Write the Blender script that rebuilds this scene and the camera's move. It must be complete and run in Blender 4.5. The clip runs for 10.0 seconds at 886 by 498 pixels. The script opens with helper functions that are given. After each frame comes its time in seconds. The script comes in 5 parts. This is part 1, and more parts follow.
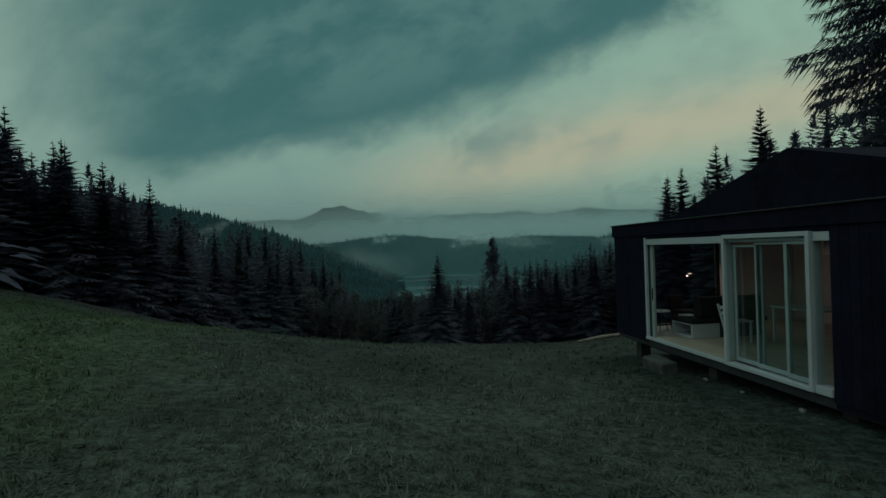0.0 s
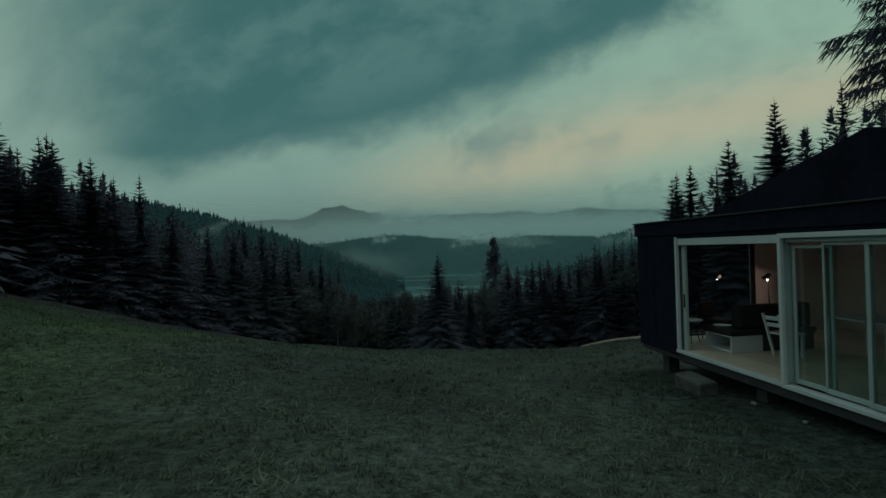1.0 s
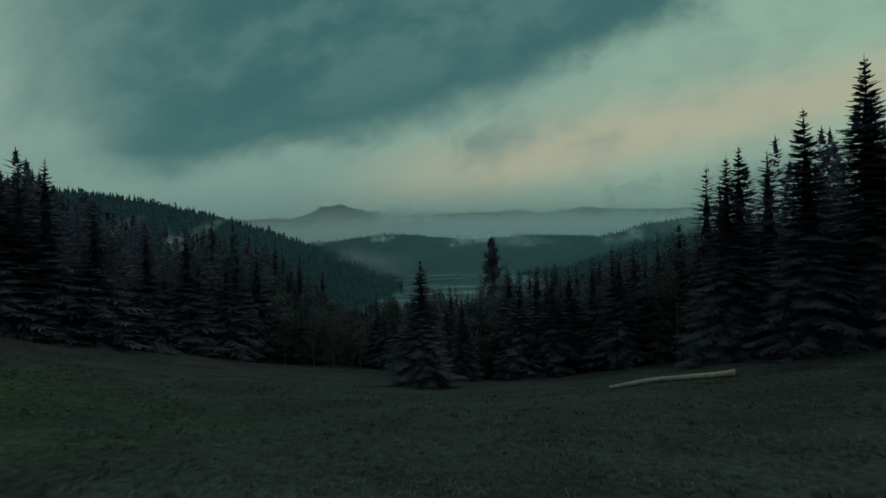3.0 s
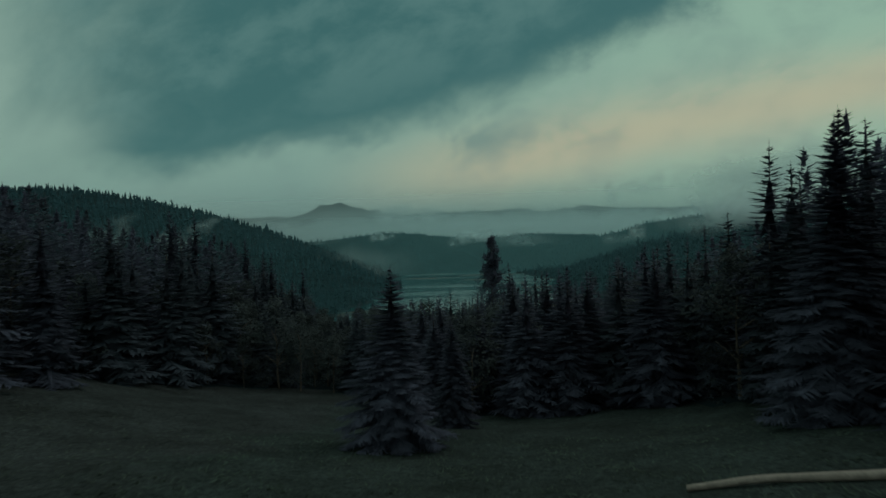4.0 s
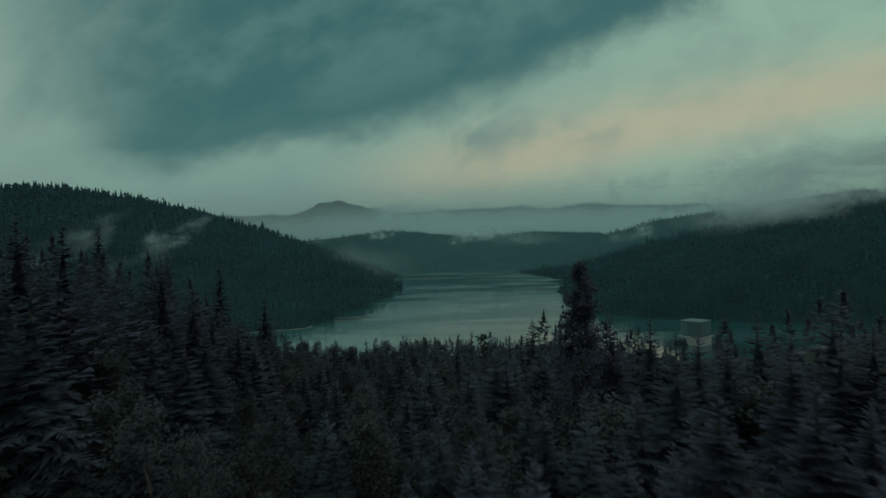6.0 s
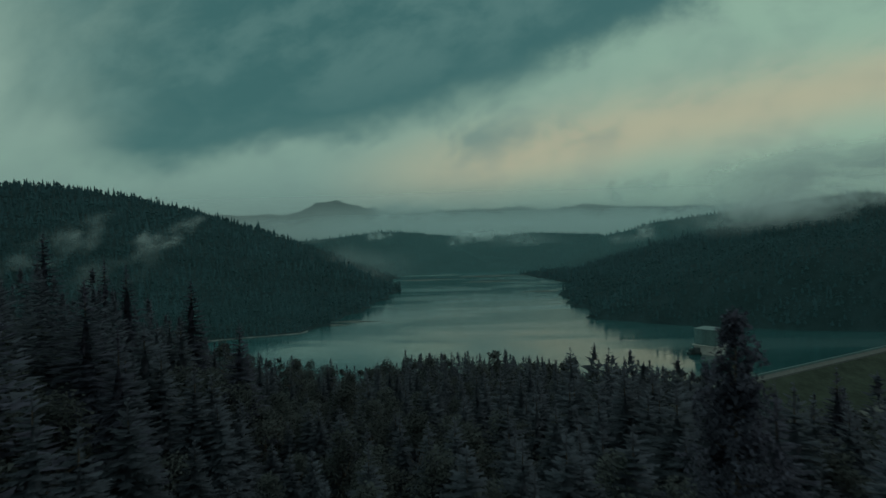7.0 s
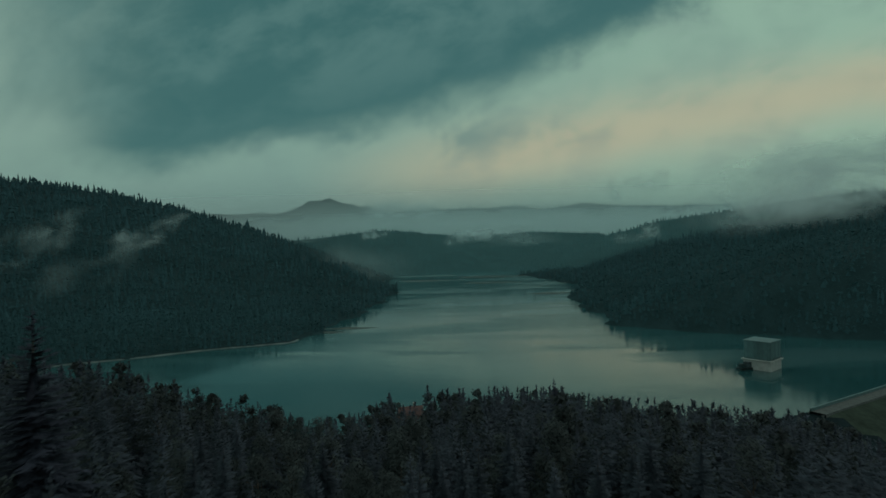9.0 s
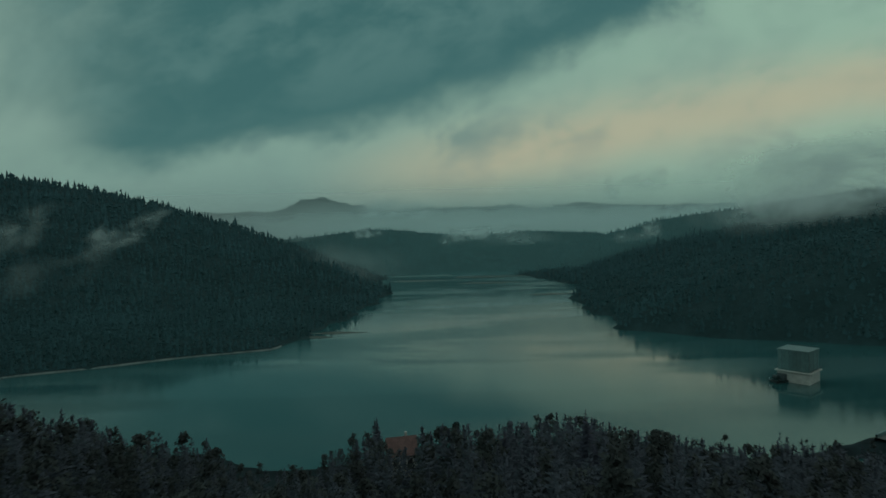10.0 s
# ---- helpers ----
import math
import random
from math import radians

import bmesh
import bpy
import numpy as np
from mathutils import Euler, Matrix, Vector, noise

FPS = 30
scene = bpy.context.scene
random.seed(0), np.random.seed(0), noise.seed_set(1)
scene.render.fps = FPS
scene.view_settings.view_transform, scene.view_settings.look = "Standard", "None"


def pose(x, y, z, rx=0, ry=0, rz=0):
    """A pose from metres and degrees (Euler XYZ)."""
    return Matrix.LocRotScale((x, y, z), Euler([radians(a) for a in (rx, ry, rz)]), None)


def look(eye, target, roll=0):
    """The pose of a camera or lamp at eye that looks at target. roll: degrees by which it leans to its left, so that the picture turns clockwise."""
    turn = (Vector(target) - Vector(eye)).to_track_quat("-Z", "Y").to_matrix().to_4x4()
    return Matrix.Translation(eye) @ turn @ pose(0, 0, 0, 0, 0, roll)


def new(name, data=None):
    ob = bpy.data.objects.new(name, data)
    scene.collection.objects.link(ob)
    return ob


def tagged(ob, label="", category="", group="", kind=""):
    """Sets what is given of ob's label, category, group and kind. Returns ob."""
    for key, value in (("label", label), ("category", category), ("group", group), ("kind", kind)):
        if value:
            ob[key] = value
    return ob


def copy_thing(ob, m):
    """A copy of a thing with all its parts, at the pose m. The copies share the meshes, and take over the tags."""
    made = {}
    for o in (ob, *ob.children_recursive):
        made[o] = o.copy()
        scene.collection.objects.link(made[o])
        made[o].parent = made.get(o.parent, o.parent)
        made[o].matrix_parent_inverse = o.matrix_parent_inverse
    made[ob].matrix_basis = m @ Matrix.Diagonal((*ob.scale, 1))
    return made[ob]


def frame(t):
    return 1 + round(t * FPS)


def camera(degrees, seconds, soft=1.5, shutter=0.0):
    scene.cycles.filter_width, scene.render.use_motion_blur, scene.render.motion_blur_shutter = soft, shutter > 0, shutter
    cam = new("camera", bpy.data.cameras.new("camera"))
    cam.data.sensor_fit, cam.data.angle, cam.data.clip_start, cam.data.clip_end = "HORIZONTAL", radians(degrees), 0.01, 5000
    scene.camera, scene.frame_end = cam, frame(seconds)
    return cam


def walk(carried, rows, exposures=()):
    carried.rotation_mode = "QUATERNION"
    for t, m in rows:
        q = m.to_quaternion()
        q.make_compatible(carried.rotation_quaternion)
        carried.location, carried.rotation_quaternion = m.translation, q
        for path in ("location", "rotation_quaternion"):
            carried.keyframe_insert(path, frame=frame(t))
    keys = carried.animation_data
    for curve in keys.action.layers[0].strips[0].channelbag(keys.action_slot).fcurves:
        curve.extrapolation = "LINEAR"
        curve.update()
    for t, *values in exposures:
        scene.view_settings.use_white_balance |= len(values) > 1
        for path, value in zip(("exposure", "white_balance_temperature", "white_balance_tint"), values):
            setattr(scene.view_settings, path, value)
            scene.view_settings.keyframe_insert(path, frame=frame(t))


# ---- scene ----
cam = camera(78.0, 10.0, soft=1.5, shutter=0.3)
PATH = [
    (0, (-0.000, -0.000, 47.300), (-0.331, 19.997, 47.317), -1.88),
    (0.5, (-0.043, 0.672, 47.311), (-0.368, 20.670, 47.322), -1.85),
    (1, (-0.072, 1.510, 47.318), (-0.393, 21.508, 47.331), -1.84),
    (1.5, (-0.072, 2.658, 47.338), (-0.374, 22.656, 47.350), -1.82),
    (2, (-0.033, 4.495, 47.365), (-0.341, 24.492, 47.379), -1.79),
    (2.5, (0.309, 6.952, 47.438), (0.011, 26.950, 47.440), -1.76),
    (4, (1.529, 20.093, 47.708), (1.215, 40.091, 47.641), -1.73),
    (4.5, (1.789, 26.467, 47.704), (1.422, 46.464, 47.616), -1.77),
    (5, (1.067, 33.228, 47.928), (0.711, 53.224, 47.795), -1.80),
    (5.5, (-0.248, 40.026, 48.806), (-0.575, 60.023, 48.646), -1.81),
    (6.8, (-3.384, 56.692, 51.114), (-3.634, 76.690, 50.966), -1.58),
    (7, (-3.852, 59.101, 51.197), (-4.069, 79.099, 51.047), -1.54),
    (7.5, (-5.224, 65.313, 51.185), (-5.451, 85.311, 51.031), -1.57),
    (8, (-7.553, 72.935, 51.386), (-7.696, 92.934, 51.227), -1.54),
    (8.5, (-9.855, 81.892, 51.333), (-9.921, 101.892, 51.170), -1.59),
    (9, (-11.522, 92.453, 51.001), (-11.482, 112.453, 50.833), -1.51),
    (9.5, (-12.174, 104.260, 50.586), (-12.019, 124.258, 50.412), -1.50),
    (10, (-12.197, 116.876, 50.048), (-11.965, 136.874, 49.861), -1.47),
]
walk(cam, [(t, look(eye, target, roll)) for t, eye, target, roll in PATH], [(0.0, -1.5)])

# ---- world and light: dusk under a broken cloud deck ----
EXP = 2.0 ** 1.5


def calc(tree, op, a, b=None, c=None):
    n = tree.nodes.new("ShaderNodeMath")
    n.operation = op
    for i, v in enumerate((a, b, c)):
        if v is None:
            continue
        if isinstance(v, (int, float)):
            n.inputs[i].default_value = v
        else:
            tree.links.new(v, n.inputs[i])
    return n.outputs[0]


def ramp01(tree, v, lo, hi, smooth=True):
    n = tree.nodes.new("ShaderNodeMapRange")
    n.interpolation_type = "SMOOTHSTEP" if smooth else "LINEAR"
    tree.links.new(v, n.inputs[0])
    n.inputs[1].default_value, n.inputs[2].default_value = lo, hi
    return n.outputs[0]


def mixc(tree, fac, a, b):
    n = tree.nodes.new("ShaderNodeMix")
    n.data_type = "RGBA"
    if isinstance(fac, (int, float)):
        n.inputs[0].default_value = fac
    else:
        tree.links.new(fac, n.inputs[0])
    for i, v in ((6, a), (7, b)):
        if isinstance(v, (tuple, list)):
            n.inputs[i].default_value = (*v[:3], 1)
        else:
            tree.links.new(v, n.inputs[i])
    return n.outputs[2]


def noise_at(tree, vec, scale, detail=4.0, rough=0.55, dist=0.0):
    n = tree.nodes.new("ShaderNodeTexNoise")
    n.inputs["Scale"].default_value, n.inputs["Detail"].default_value = scale, detail
    n.inputs["Roughness"].default_value, n.inputs["Distortion"].default_value = rough, dist
    if vec is not None:
        tree.links.new(vec, n.inputs["Vector"])
    return n.outputs[0]


def combine(tree, x, y, z):
    n = tree.nodes.new("ShaderNodeCombineXYZ")
    for i, v in enumerate((x, y, z)):
        if isinstance(v, (int, float)):
            n.inputs[i].default_value = v
        else:
            tree.links.new(v, n.inputs[i])
    return n.outputs[0]


def build_sky():
    w = bpy.data.worlds.new("dusk_sky")
    scene.world = w
    w.use_nodes = True
    t = w.node_tree
    t.nodes.clear()
    tc = t.nodes.new("ShaderNodeTexCoord")
    sep = t.nodes.new("ShaderNodeSeparateXYZ")
    t.links.new(tc.outputs["Generated"], sep.inputs[0])
    x, y, z = sep.outputs
    az = calc(t, "ARCTAN2", x, y)
    az = calc(t, "MINIMUM", calc(t, "MAXIMUM", az, -0.8), 0.8)
    u = calc(t, "TANGENT", az)
    flat = calc(t, "SQRT", calc(t, "ADD", calc(t, "MULTIPLY", x, x), calc(t, "MULTIPLY", y, y)))
    v = calc(t, "DIVIDE", z, calc(t, "MAXIMUM", flat, 0.05))
    v = calc(t, "MULTIPLY", v, calc(t, "DIVIDE", 1.0, calc(t, "COSINE", az)))
    # cloud coordinates: stretched along the deck
    tilt = calc(t, "SUBTRACT", v, calc(t, "MULTIPLY", u, 0.2))
    pc = combine(t, calc(t, "MULTIPLY", u, 1.0), calc(t, "MULTIPLY", tilt, 1.45), 3.7)
    big = noise_at(t, pc, 2.6, 7.0, 0.56, 0.35)
    small = noise_at(t, pc, 7.5, 7.0, 0.58, 0.25)
    puff = calc(t, "ADD", calc(t, "MULTIPLY", calc(t, "SUBTRACT", big, 0.5), 0.17),
                calc(t, "MULTIPLY", calc(t, "SUBTRACT", small, 0.5), 0.09))
    u2 = calc(t, "MULTIPLY", u, u)
    edge = calc(t, "ADD", calc(t, "ADD", 0.2520, calc(t, "MULTIPLY", u, 0.2695)), calc(t, "ADD", calc(t, "MULTIPLY", u2, 0.1447), calc(t, "MULTIPLY", calc(t, "MULTIPLY", u2, u), -0.0576)))
    up = calc(t, "ADD", calc(t, "SUBTRACT", v, edge), puff)
    deck = ramp01(t, up, -0.038, 0.058)
    # clear band under the deck, warm low in the east
    warm_line = calc(t, "ADD", 0.140, calc(t, "MULTIPLY", u, 0.160))
    dw = calc(t, "DIVIDE", calc(t, "SUBTRACT", calc(t, "ADD", v, calc(t, "MULTIPLY", puff, 0.35)), warm_line), 0.065)
    warm = calc(t, "EXPONENT", calc(t, "MULTIPLY", calc(t, "MULTIPLY", dw, dw), -1.0))
    warm = calc(t, "MULTIPLY", warm, ramp01(t, u, -0.30, 0.15))
    low = ramp01(t, v, 0.06, 0.2)
    right = ramp01(t, u, -0.3, 0.8)
    band = mixc(t, low, (0.150, 0.255, 0.225), (0.190, 0.310, 0.258))
    band = mixc(t, right, band, (0.238, 0.385, 0.296))
    band = mixc(t, calc(t, "MULTIPLY", warm, 0.85), band, (0.400, 0.385, 0.262))
    wisp = ramp01(t, small, 0.42, 0.72)
    band = mixc(t, calc(t, "MULTIPLY", wisp, 0.35), band, (0.15, 0.23, 0.21))
    # torn grey shreds hanging under the deck
    su, sv = calc(t, "DIVIDE", calc(t, "ADD", u, 0.08), 0.26), calc(t, "DIVIDE", calc(t, "SUBTRACT", v, 0.195), 0.035)
    shred = calc(t, "EXPONENT", calc(t, "MULTIPLY", calc(t, "ADD", calc(t, "MULTIPLY", su, su), calc(t, "MULTIPLY", sv, sv)), -1.0))
    shred = calc(t, "MULTIPLY", shred, ramp01(t, small, 0.36, 0.62))
    band = mixc(t, calc(t, "MULTIPLY", shred, 0.75), band, (0.098, 0.190, 0.178))
    deep = ramp01(t, calc(t, "ADD", big, calc(t, "MULTIPLY", calc(t, "SUBTRACT", small, 0.5), 0.85)), 0.39, 0.68)
    deep = calc(t, "MULTIPLY", deep, calc(t, "ADD", 0.30, calc(t, "MULTIPLY", ramp01(t, up, 0.03, 0.17), 0.70)))
    left = ramp01(t, calc(t, "ADD", u, calc(t, "MULTIPLY", calc(t, "SUBTRACT", big, 0.5), 0.70)), -0.44, -1.0)
    cloud = mixc(t, deep, (0.040, 0.120, 0.118), (0.071, 0.163, 0.154))
    cloud = mixc(t, calc(t, "MULTIPLY", left, 0.80), cloud, (0.25, 0.375, 0.31))
    sky_colour = mixc(t, deck, band, cloud)
    # unseen sky overhead and behind is brightened to add light on the ground
    above = calc(t, "MAXIMUM", ramp01(t, z, 0.45, 0.75), ramp01(t, y, 0.25, -0.3))
    sky_colour = mixc(t, above, sky_colour, (0.250, 0.345, 0.315))
    air = t.nodes.new("ShaderNodeTexSky")
    air.sky_type, air.sun_disc = "NISHITA", False
    air.sun_elevation, air.sun_rotation = radians(53), radians(51)
    bg_air, bg_cloud, add, out = (t.nodes.new(k) for k in ("ShaderNodeBackground", "ShaderNodeBackground", "ShaderNodeAddShader", "ShaderNodeOutputWorld"))
    t.links.new(air.outputs[0], bg_air.inputs[0])
    bg_air.inputs[1].default_value = 0.005
    t.links.new(sky_colour, bg_cloud.inputs[0])
    bg_cloud.inputs[1].default_value = 1.07 * EXP
    t.links.new(bg_air.outputs[0], add.inputs[0])
    t.links.new(bg_cloud.outputs[0], add.inputs[1])
    t.links.new(add.outputs[0], out.inputs[0])


build_sky()
sun = new("sun", bpy.data.lights.new("sun", "SUN"))
sun.data.energy, sun.data.angle, sun.data.color = 0.85, radians(40), (1.0, 0.97, 0.92)
sun.matrix_world = look((50, 40, 85), (0, 0, 0))

# ---- materials ----


def material(name, base, rough=0.8, metal=0.0, var=0.25, scale=3.0, bump=0.0, bump_scale=20.0, second=None, spec=0.3, island=0.0, obj_rand=0.0, thin=0.0, fine=0.0, grass_tone=False):
    m = bpy.data.materials.new(name)
    m.use_nodes = True
    t = m.node_tree
    b = t.nodes["Principled BSDF"]
    b.inputs["Roughness"].default_value, b.inputs["Metallic"].default_value = rough, metal
    b.inputs["Specular IOR Level"].default_value = spec
    geo = t.nodes.new("ShaderNodeNewGeometry")
    vec = geo.outputs["Position"]
    n1 = noise_at(t, vec, scale, 5.0, 0.6)
    n2 = noise_at(t, vec, scale * 6.3, 3.0, 0.6)
    f = calc(t, "ADD", calc(t, "MULTIPLY", n1, 0.65), calc(t, "MULTIPLY", n2, 0.35))
    f = ramp01(t, f, 0.3, 0.7)
    other = second or tuple(max(0.0, c * (1 - 1.4 * var)) for c in base)
    light = tuple(min(1.0, c * (1 + var)) for c in base)
    col = mixc(t, f, other, light)
    if fine:
        hv = t.nodes.new("ShaderNodeHueSaturation")
        t.links.new(col, hv.inputs["Color"])
        speck = calc(t, "ADD", calc(t, "MULTIPLY", noise_at(t, vec, 6.0, 5.0, 0.75), 0.6), calc(t, "MULTIPLY", noise_at(t, vec, 28.0, 3.0, 0.7), 0.4))
        t.links.new(calc(t, "ADD", 1 - fine, calc(t, "MULTIPLY", ramp01(t, speck, 0.32, 0.68), 2 * fine)), hv.inputs["Value"])
        col = hv.outputs[0]
    if grass_tone:
        # brightness painted by position: darker down the meadow, greener upper left, browner lower left
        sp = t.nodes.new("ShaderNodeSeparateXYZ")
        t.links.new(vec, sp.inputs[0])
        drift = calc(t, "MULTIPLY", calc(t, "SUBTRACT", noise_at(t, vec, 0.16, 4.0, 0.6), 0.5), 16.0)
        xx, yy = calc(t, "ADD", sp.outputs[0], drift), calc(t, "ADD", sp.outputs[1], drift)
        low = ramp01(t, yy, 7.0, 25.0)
        lower_left = calc(t, "MULTIPLY", ramp01(t, xx, -5.0, -9.0), ramp01(t, yy, 28.0, 36.0))
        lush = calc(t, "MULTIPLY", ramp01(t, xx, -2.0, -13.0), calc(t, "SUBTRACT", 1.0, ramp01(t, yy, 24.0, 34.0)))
        for fac, tone in ((low, (0.60, 0.64, 0.67)), (lush, (1.05, 1.28, 0.80)), (lower_left, (1.20, 1.02, 1.10))):
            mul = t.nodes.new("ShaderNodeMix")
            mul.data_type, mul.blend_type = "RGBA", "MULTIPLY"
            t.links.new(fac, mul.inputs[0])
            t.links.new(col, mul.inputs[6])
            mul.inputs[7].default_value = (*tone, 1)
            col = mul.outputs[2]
    if island:
        hv = t.nodes.new("ShaderNodeHueSaturation")
        t.links.new(col, hv.inputs["Color"])
        t.links.new(calc(t, "ADD", 1 - island / 2, calc(t, "MULTIPLY", geo.outputs["Random Per Island"], island)), hv.inputs["Value"])
        col = hv.outputs[0]
    if obj_rand:
        oi = t.nodes.new("ShaderNodeObjectInfo")
        hv = t.nodes.new("ShaderNodeHueSaturation")
        t.links.new(col, hv.inputs["Color"])
        t.links.new(calc(t, "ADD", 1 - obj_rand / 2, calc(t, "MULTIPLY", oi.outputs["Random"], obj_rand)), hv.inputs["Value"])
        col = hv.outputs[0]
    t.links.new(col, b.inputs["Base Color"])
    if thin:
        tl, mx = t.nodes.new("ShaderNodeBsdfTranslucent"), t.nodes.new("ShaderNodeMixShader")
        t.links.new(col, tl.inputs[0])
        mx.inputs[0].default_value = thin
        t.links.new(b.outputs[0], mx.inputs[1])
        t.links.new(tl.outputs[0], mx.inputs[2])
        t.links.new(mx.outputs[0], t.nodes["Material Output"].inputs[0])
    if bump:
        bp = t.nodes.new("ShaderNodeBump")
        bp.inputs["Strength"].default_value = bump
        bp.inputs["Distance"].default_value = 0.05
        t.links.new(noise_at(t, vec, bump_scale, 4.0, 0.6), bp.inputs["Height"])
        t.links.new(bp.outputs[0], b.inputs["Normal"])
    return m


M_NEEDLE = material("spruce_needles", (0.087, 0.094, 0.130), 0.8, var=0.30, scale=1.2, island=0.3, obj_rand=0.4, spec=0.06, thin=0.35)
# teal of the hazy distance is painted into this base colour
M_FAR = material("haze_tinted_forest", (0.019, 0.047, 0.057), 0.85, var=0.30, scale=0.03, island=0.15, spec=0.1)
M_SLOPE = material("slope_spruces", (0.084, 0.100, 0.125), 0.8, var=0.32, scale=0.16, island=0.2, spec=0.06, thin=0.35)
M_LEAF = material("leaves", (0.073, 0.088, 0.088), 0.7, var=0.35, scale=0.16, island=0.15, obj_rand=0.4, spec=0.06, thin=0.35)
M_BARK = material("bark", (0.10, 0.080, 0.065), 0.9, var=0.4, scale=6, bump=0.6, bump_scale=30)
M_GROUND = material("meadow_ground", (0.045, 0.057, 0.050), 0.9, var=0.35, scale=0.35, bump=1.0, bump_scale=9.0, second=(0.026, 0.032, 0.027), spec=0.1, fine=0.9, grass_tone=True)
M_GRASS = material("grass_blades", (0.090, 0.114, 0.084), 0.7, var=0.35, scale=0.4, island=0.9, spec=0.1, thin=0.3, grass_tone=True)
M_BLACK = material("black_timber", (0.013, 0.0145, 0.028), 0.9, var=0.25, scale=2.5, bump=0.2, bump_scale=40, spec=0.03, obj_rand=0.3)
M_ROOF = material("roof_felt", (0.011, 0.0125, 0.024), 0.95, var=0.3, scale=1.5, bump=0.2, bump_scale=60, spec=0.05)
M_WHITE = material("white_paint", (0.51, 0.545, 0.57), 0.45, var=0.06, scale=2.0, spec=0.4)
M_SASH = material("grey_green_sash", (0.33, 0.405, 0.41), 0.4, var=0.06, scale=2.0, spec=0.4)
M_FLOOR = material("pale_floorboard", (0.50, 0.42, 0.34), 0.5, var=0.12, scale=2.0, obj_rand=0.2)
M_INNER = material("interior_wall", (0.60, 0.55, 0.53), 0.8, var=0.08, scale=1.0)
M_DARKWALL = material("dark_panel", (0.05, 0.05, 0.055), 0.6, var=0.2, scale=2.0)
M_CUSHION = material("black_fabric", (0.018, 0.018, 0.021), 0.95, var=0.3, scale=15, bump=0.3, bump_scale=200)
M_PINK_BOARD = material("pinkish_board", (0.34, 0.22, 0.21), 0.9, var=0.08, scale=6.0)
M_METAL = material("dark_metal", (0.03, 0.03, 0.032), 0.4, metal=0.7, var=0.2)
M_LOG = material("peeled_log", (0.27, 0.225, 0.19), 0.8, var=0.25, scale=4, bump=0.4, bump_scale=25)
M_CONC = material("concrete", (0.42, 0.42, 0.40), 0.85, var=0.15, scale=0.6, bump=0.3, bump_scale=6)
M_CLAD = material("grey_green_cladding", (0.095, 0.165, 0.168), 0.6, var=0.15, scale=0.8, obj_rand=0.3)
M_ROOFRED = material("red_tiles", (0.13, 0.075, 0.072), 0.8, var=0.25, scale=1.0)
M_WALLW = material("house_plaster", (0.62, 0.58, 0.54), 0.85, var=0.1, scale=0.8)
M_DAM = material("dam_grass", (0.036, 0.049, 0.038), 0.95, var=0.3, scale=0.12, spec=0.05)
M_STEP = material("dark_concrete", (0.095, 0.096, 0.095), 0.95, var=0.35, scale=5.0, bump=0.5, bump_scale=30)
M_GRAVEL = material("dam_gravel", (0.085, 0.095, 0.092), 0.9, var=0.25, scale=0.8)
M_STONE = material("pale_stone", (0.22, 0.22, 0.20), 0.9, var=0.25, scale=0.8, bump=0.4, bump_scale=5)


# the clear colour also carries the blue-green tinge of reflections in the panes
def glass_material(name="window_glass", clear=(0.81, 0.90, 0.90), base=0.10):
    m = bpy.data.materials.new(name)
    m.use_nodes = True
    t = m.node_tree
    t.nodes.clear()
    o, mx, tr, gl, lw = (t.nodes.new(k) for k in ("ShaderNodeOutputMaterial", "ShaderNodeMixShader", "ShaderNodeBsdfTransparent", "ShaderNodeBsdfGlossy", "ShaderNodeLayerWeight"))
    tr.inputs[0].default_value = (*clear, 1)
    gl.inputs["Roughness"].default_value = 0.01
    lw.inputs[0].default_value = 0.5
    gloss = calc(t, "ADD", base, calc(t, "MULTIPLY", calc(t, "POWER", lw.outputs["Facing"], 3.5), 0.6))
    t.links.new(gloss, mx.inputs[0])
    t.links.new(tr.outputs[0], mx.inputs[1])
    t.links.new(gl.outputs[0], mx.inputs[2])
    t.links.new(mx.outputs[0], o.inputs[0])
    return m


def water_material():
    m = bpy.data.materials.new("lake_water")
    m.use_nodes = True
    t = m.node_tree
    b = t.nodes["Principled BSDF"]
    b.inputs["Base Color"].default_value = (0.015, 0.068, 0.072, 1)
    b.inputs["Roughness"].default_value = 0.10
    b.inputs["IOR"].default_value = 1.55
    b.inputs["Specular IOR Level"].default_value = 0.6
    geo = t.nodes.new("ShaderNodeNewGeometry")
    sep = t.nodes.new("ShaderNodeSeparateXYZ")
    t.links.new(geo.outputs["Position"], sep.inputs[0])
    vec = combine(t, calc(t, "MULTIPLY", sep.outputs[0], 0.55), sep.outputs[1], 0.0)
    r = noise_at(t, combine(t, calc(t, "MULTIPLY", sep.outputs[0], 0.25), sep.outputs[1], 0.0), 0.018, 3.0, 0.6, 0.4)
    t.links.new(calc(t, "ADD", 0.08, calc(t, "MULTIPLY", ramp01(t, r, 0.45, 0.62), 0.18)), b.inputs["Roughness"])
    bp = t.nodes.new("ShaderNodeBump")
    bp.inputs["Strength"].default_value, bp.inputs["Distance"].default_value = 0.045, 0.15
    t.links.new(noise_at(t, vec, 0.5, 4.0, 0.6), bp.inputs["Height"])
    t.links.new(bp.outputs[0], b.inputs["Normal"])
    return m


def lamp_material(name, colour, strength):
    m = bpy.data.materials.new(name)
    m.use_nodes = True
    b = m.node_tree.nodes["Principled BSDF"]
    b.inputs["Emission Color"].default_value = (*colour, 1)
    b.inputs["Emission Strength"].default_value = strength
    return m


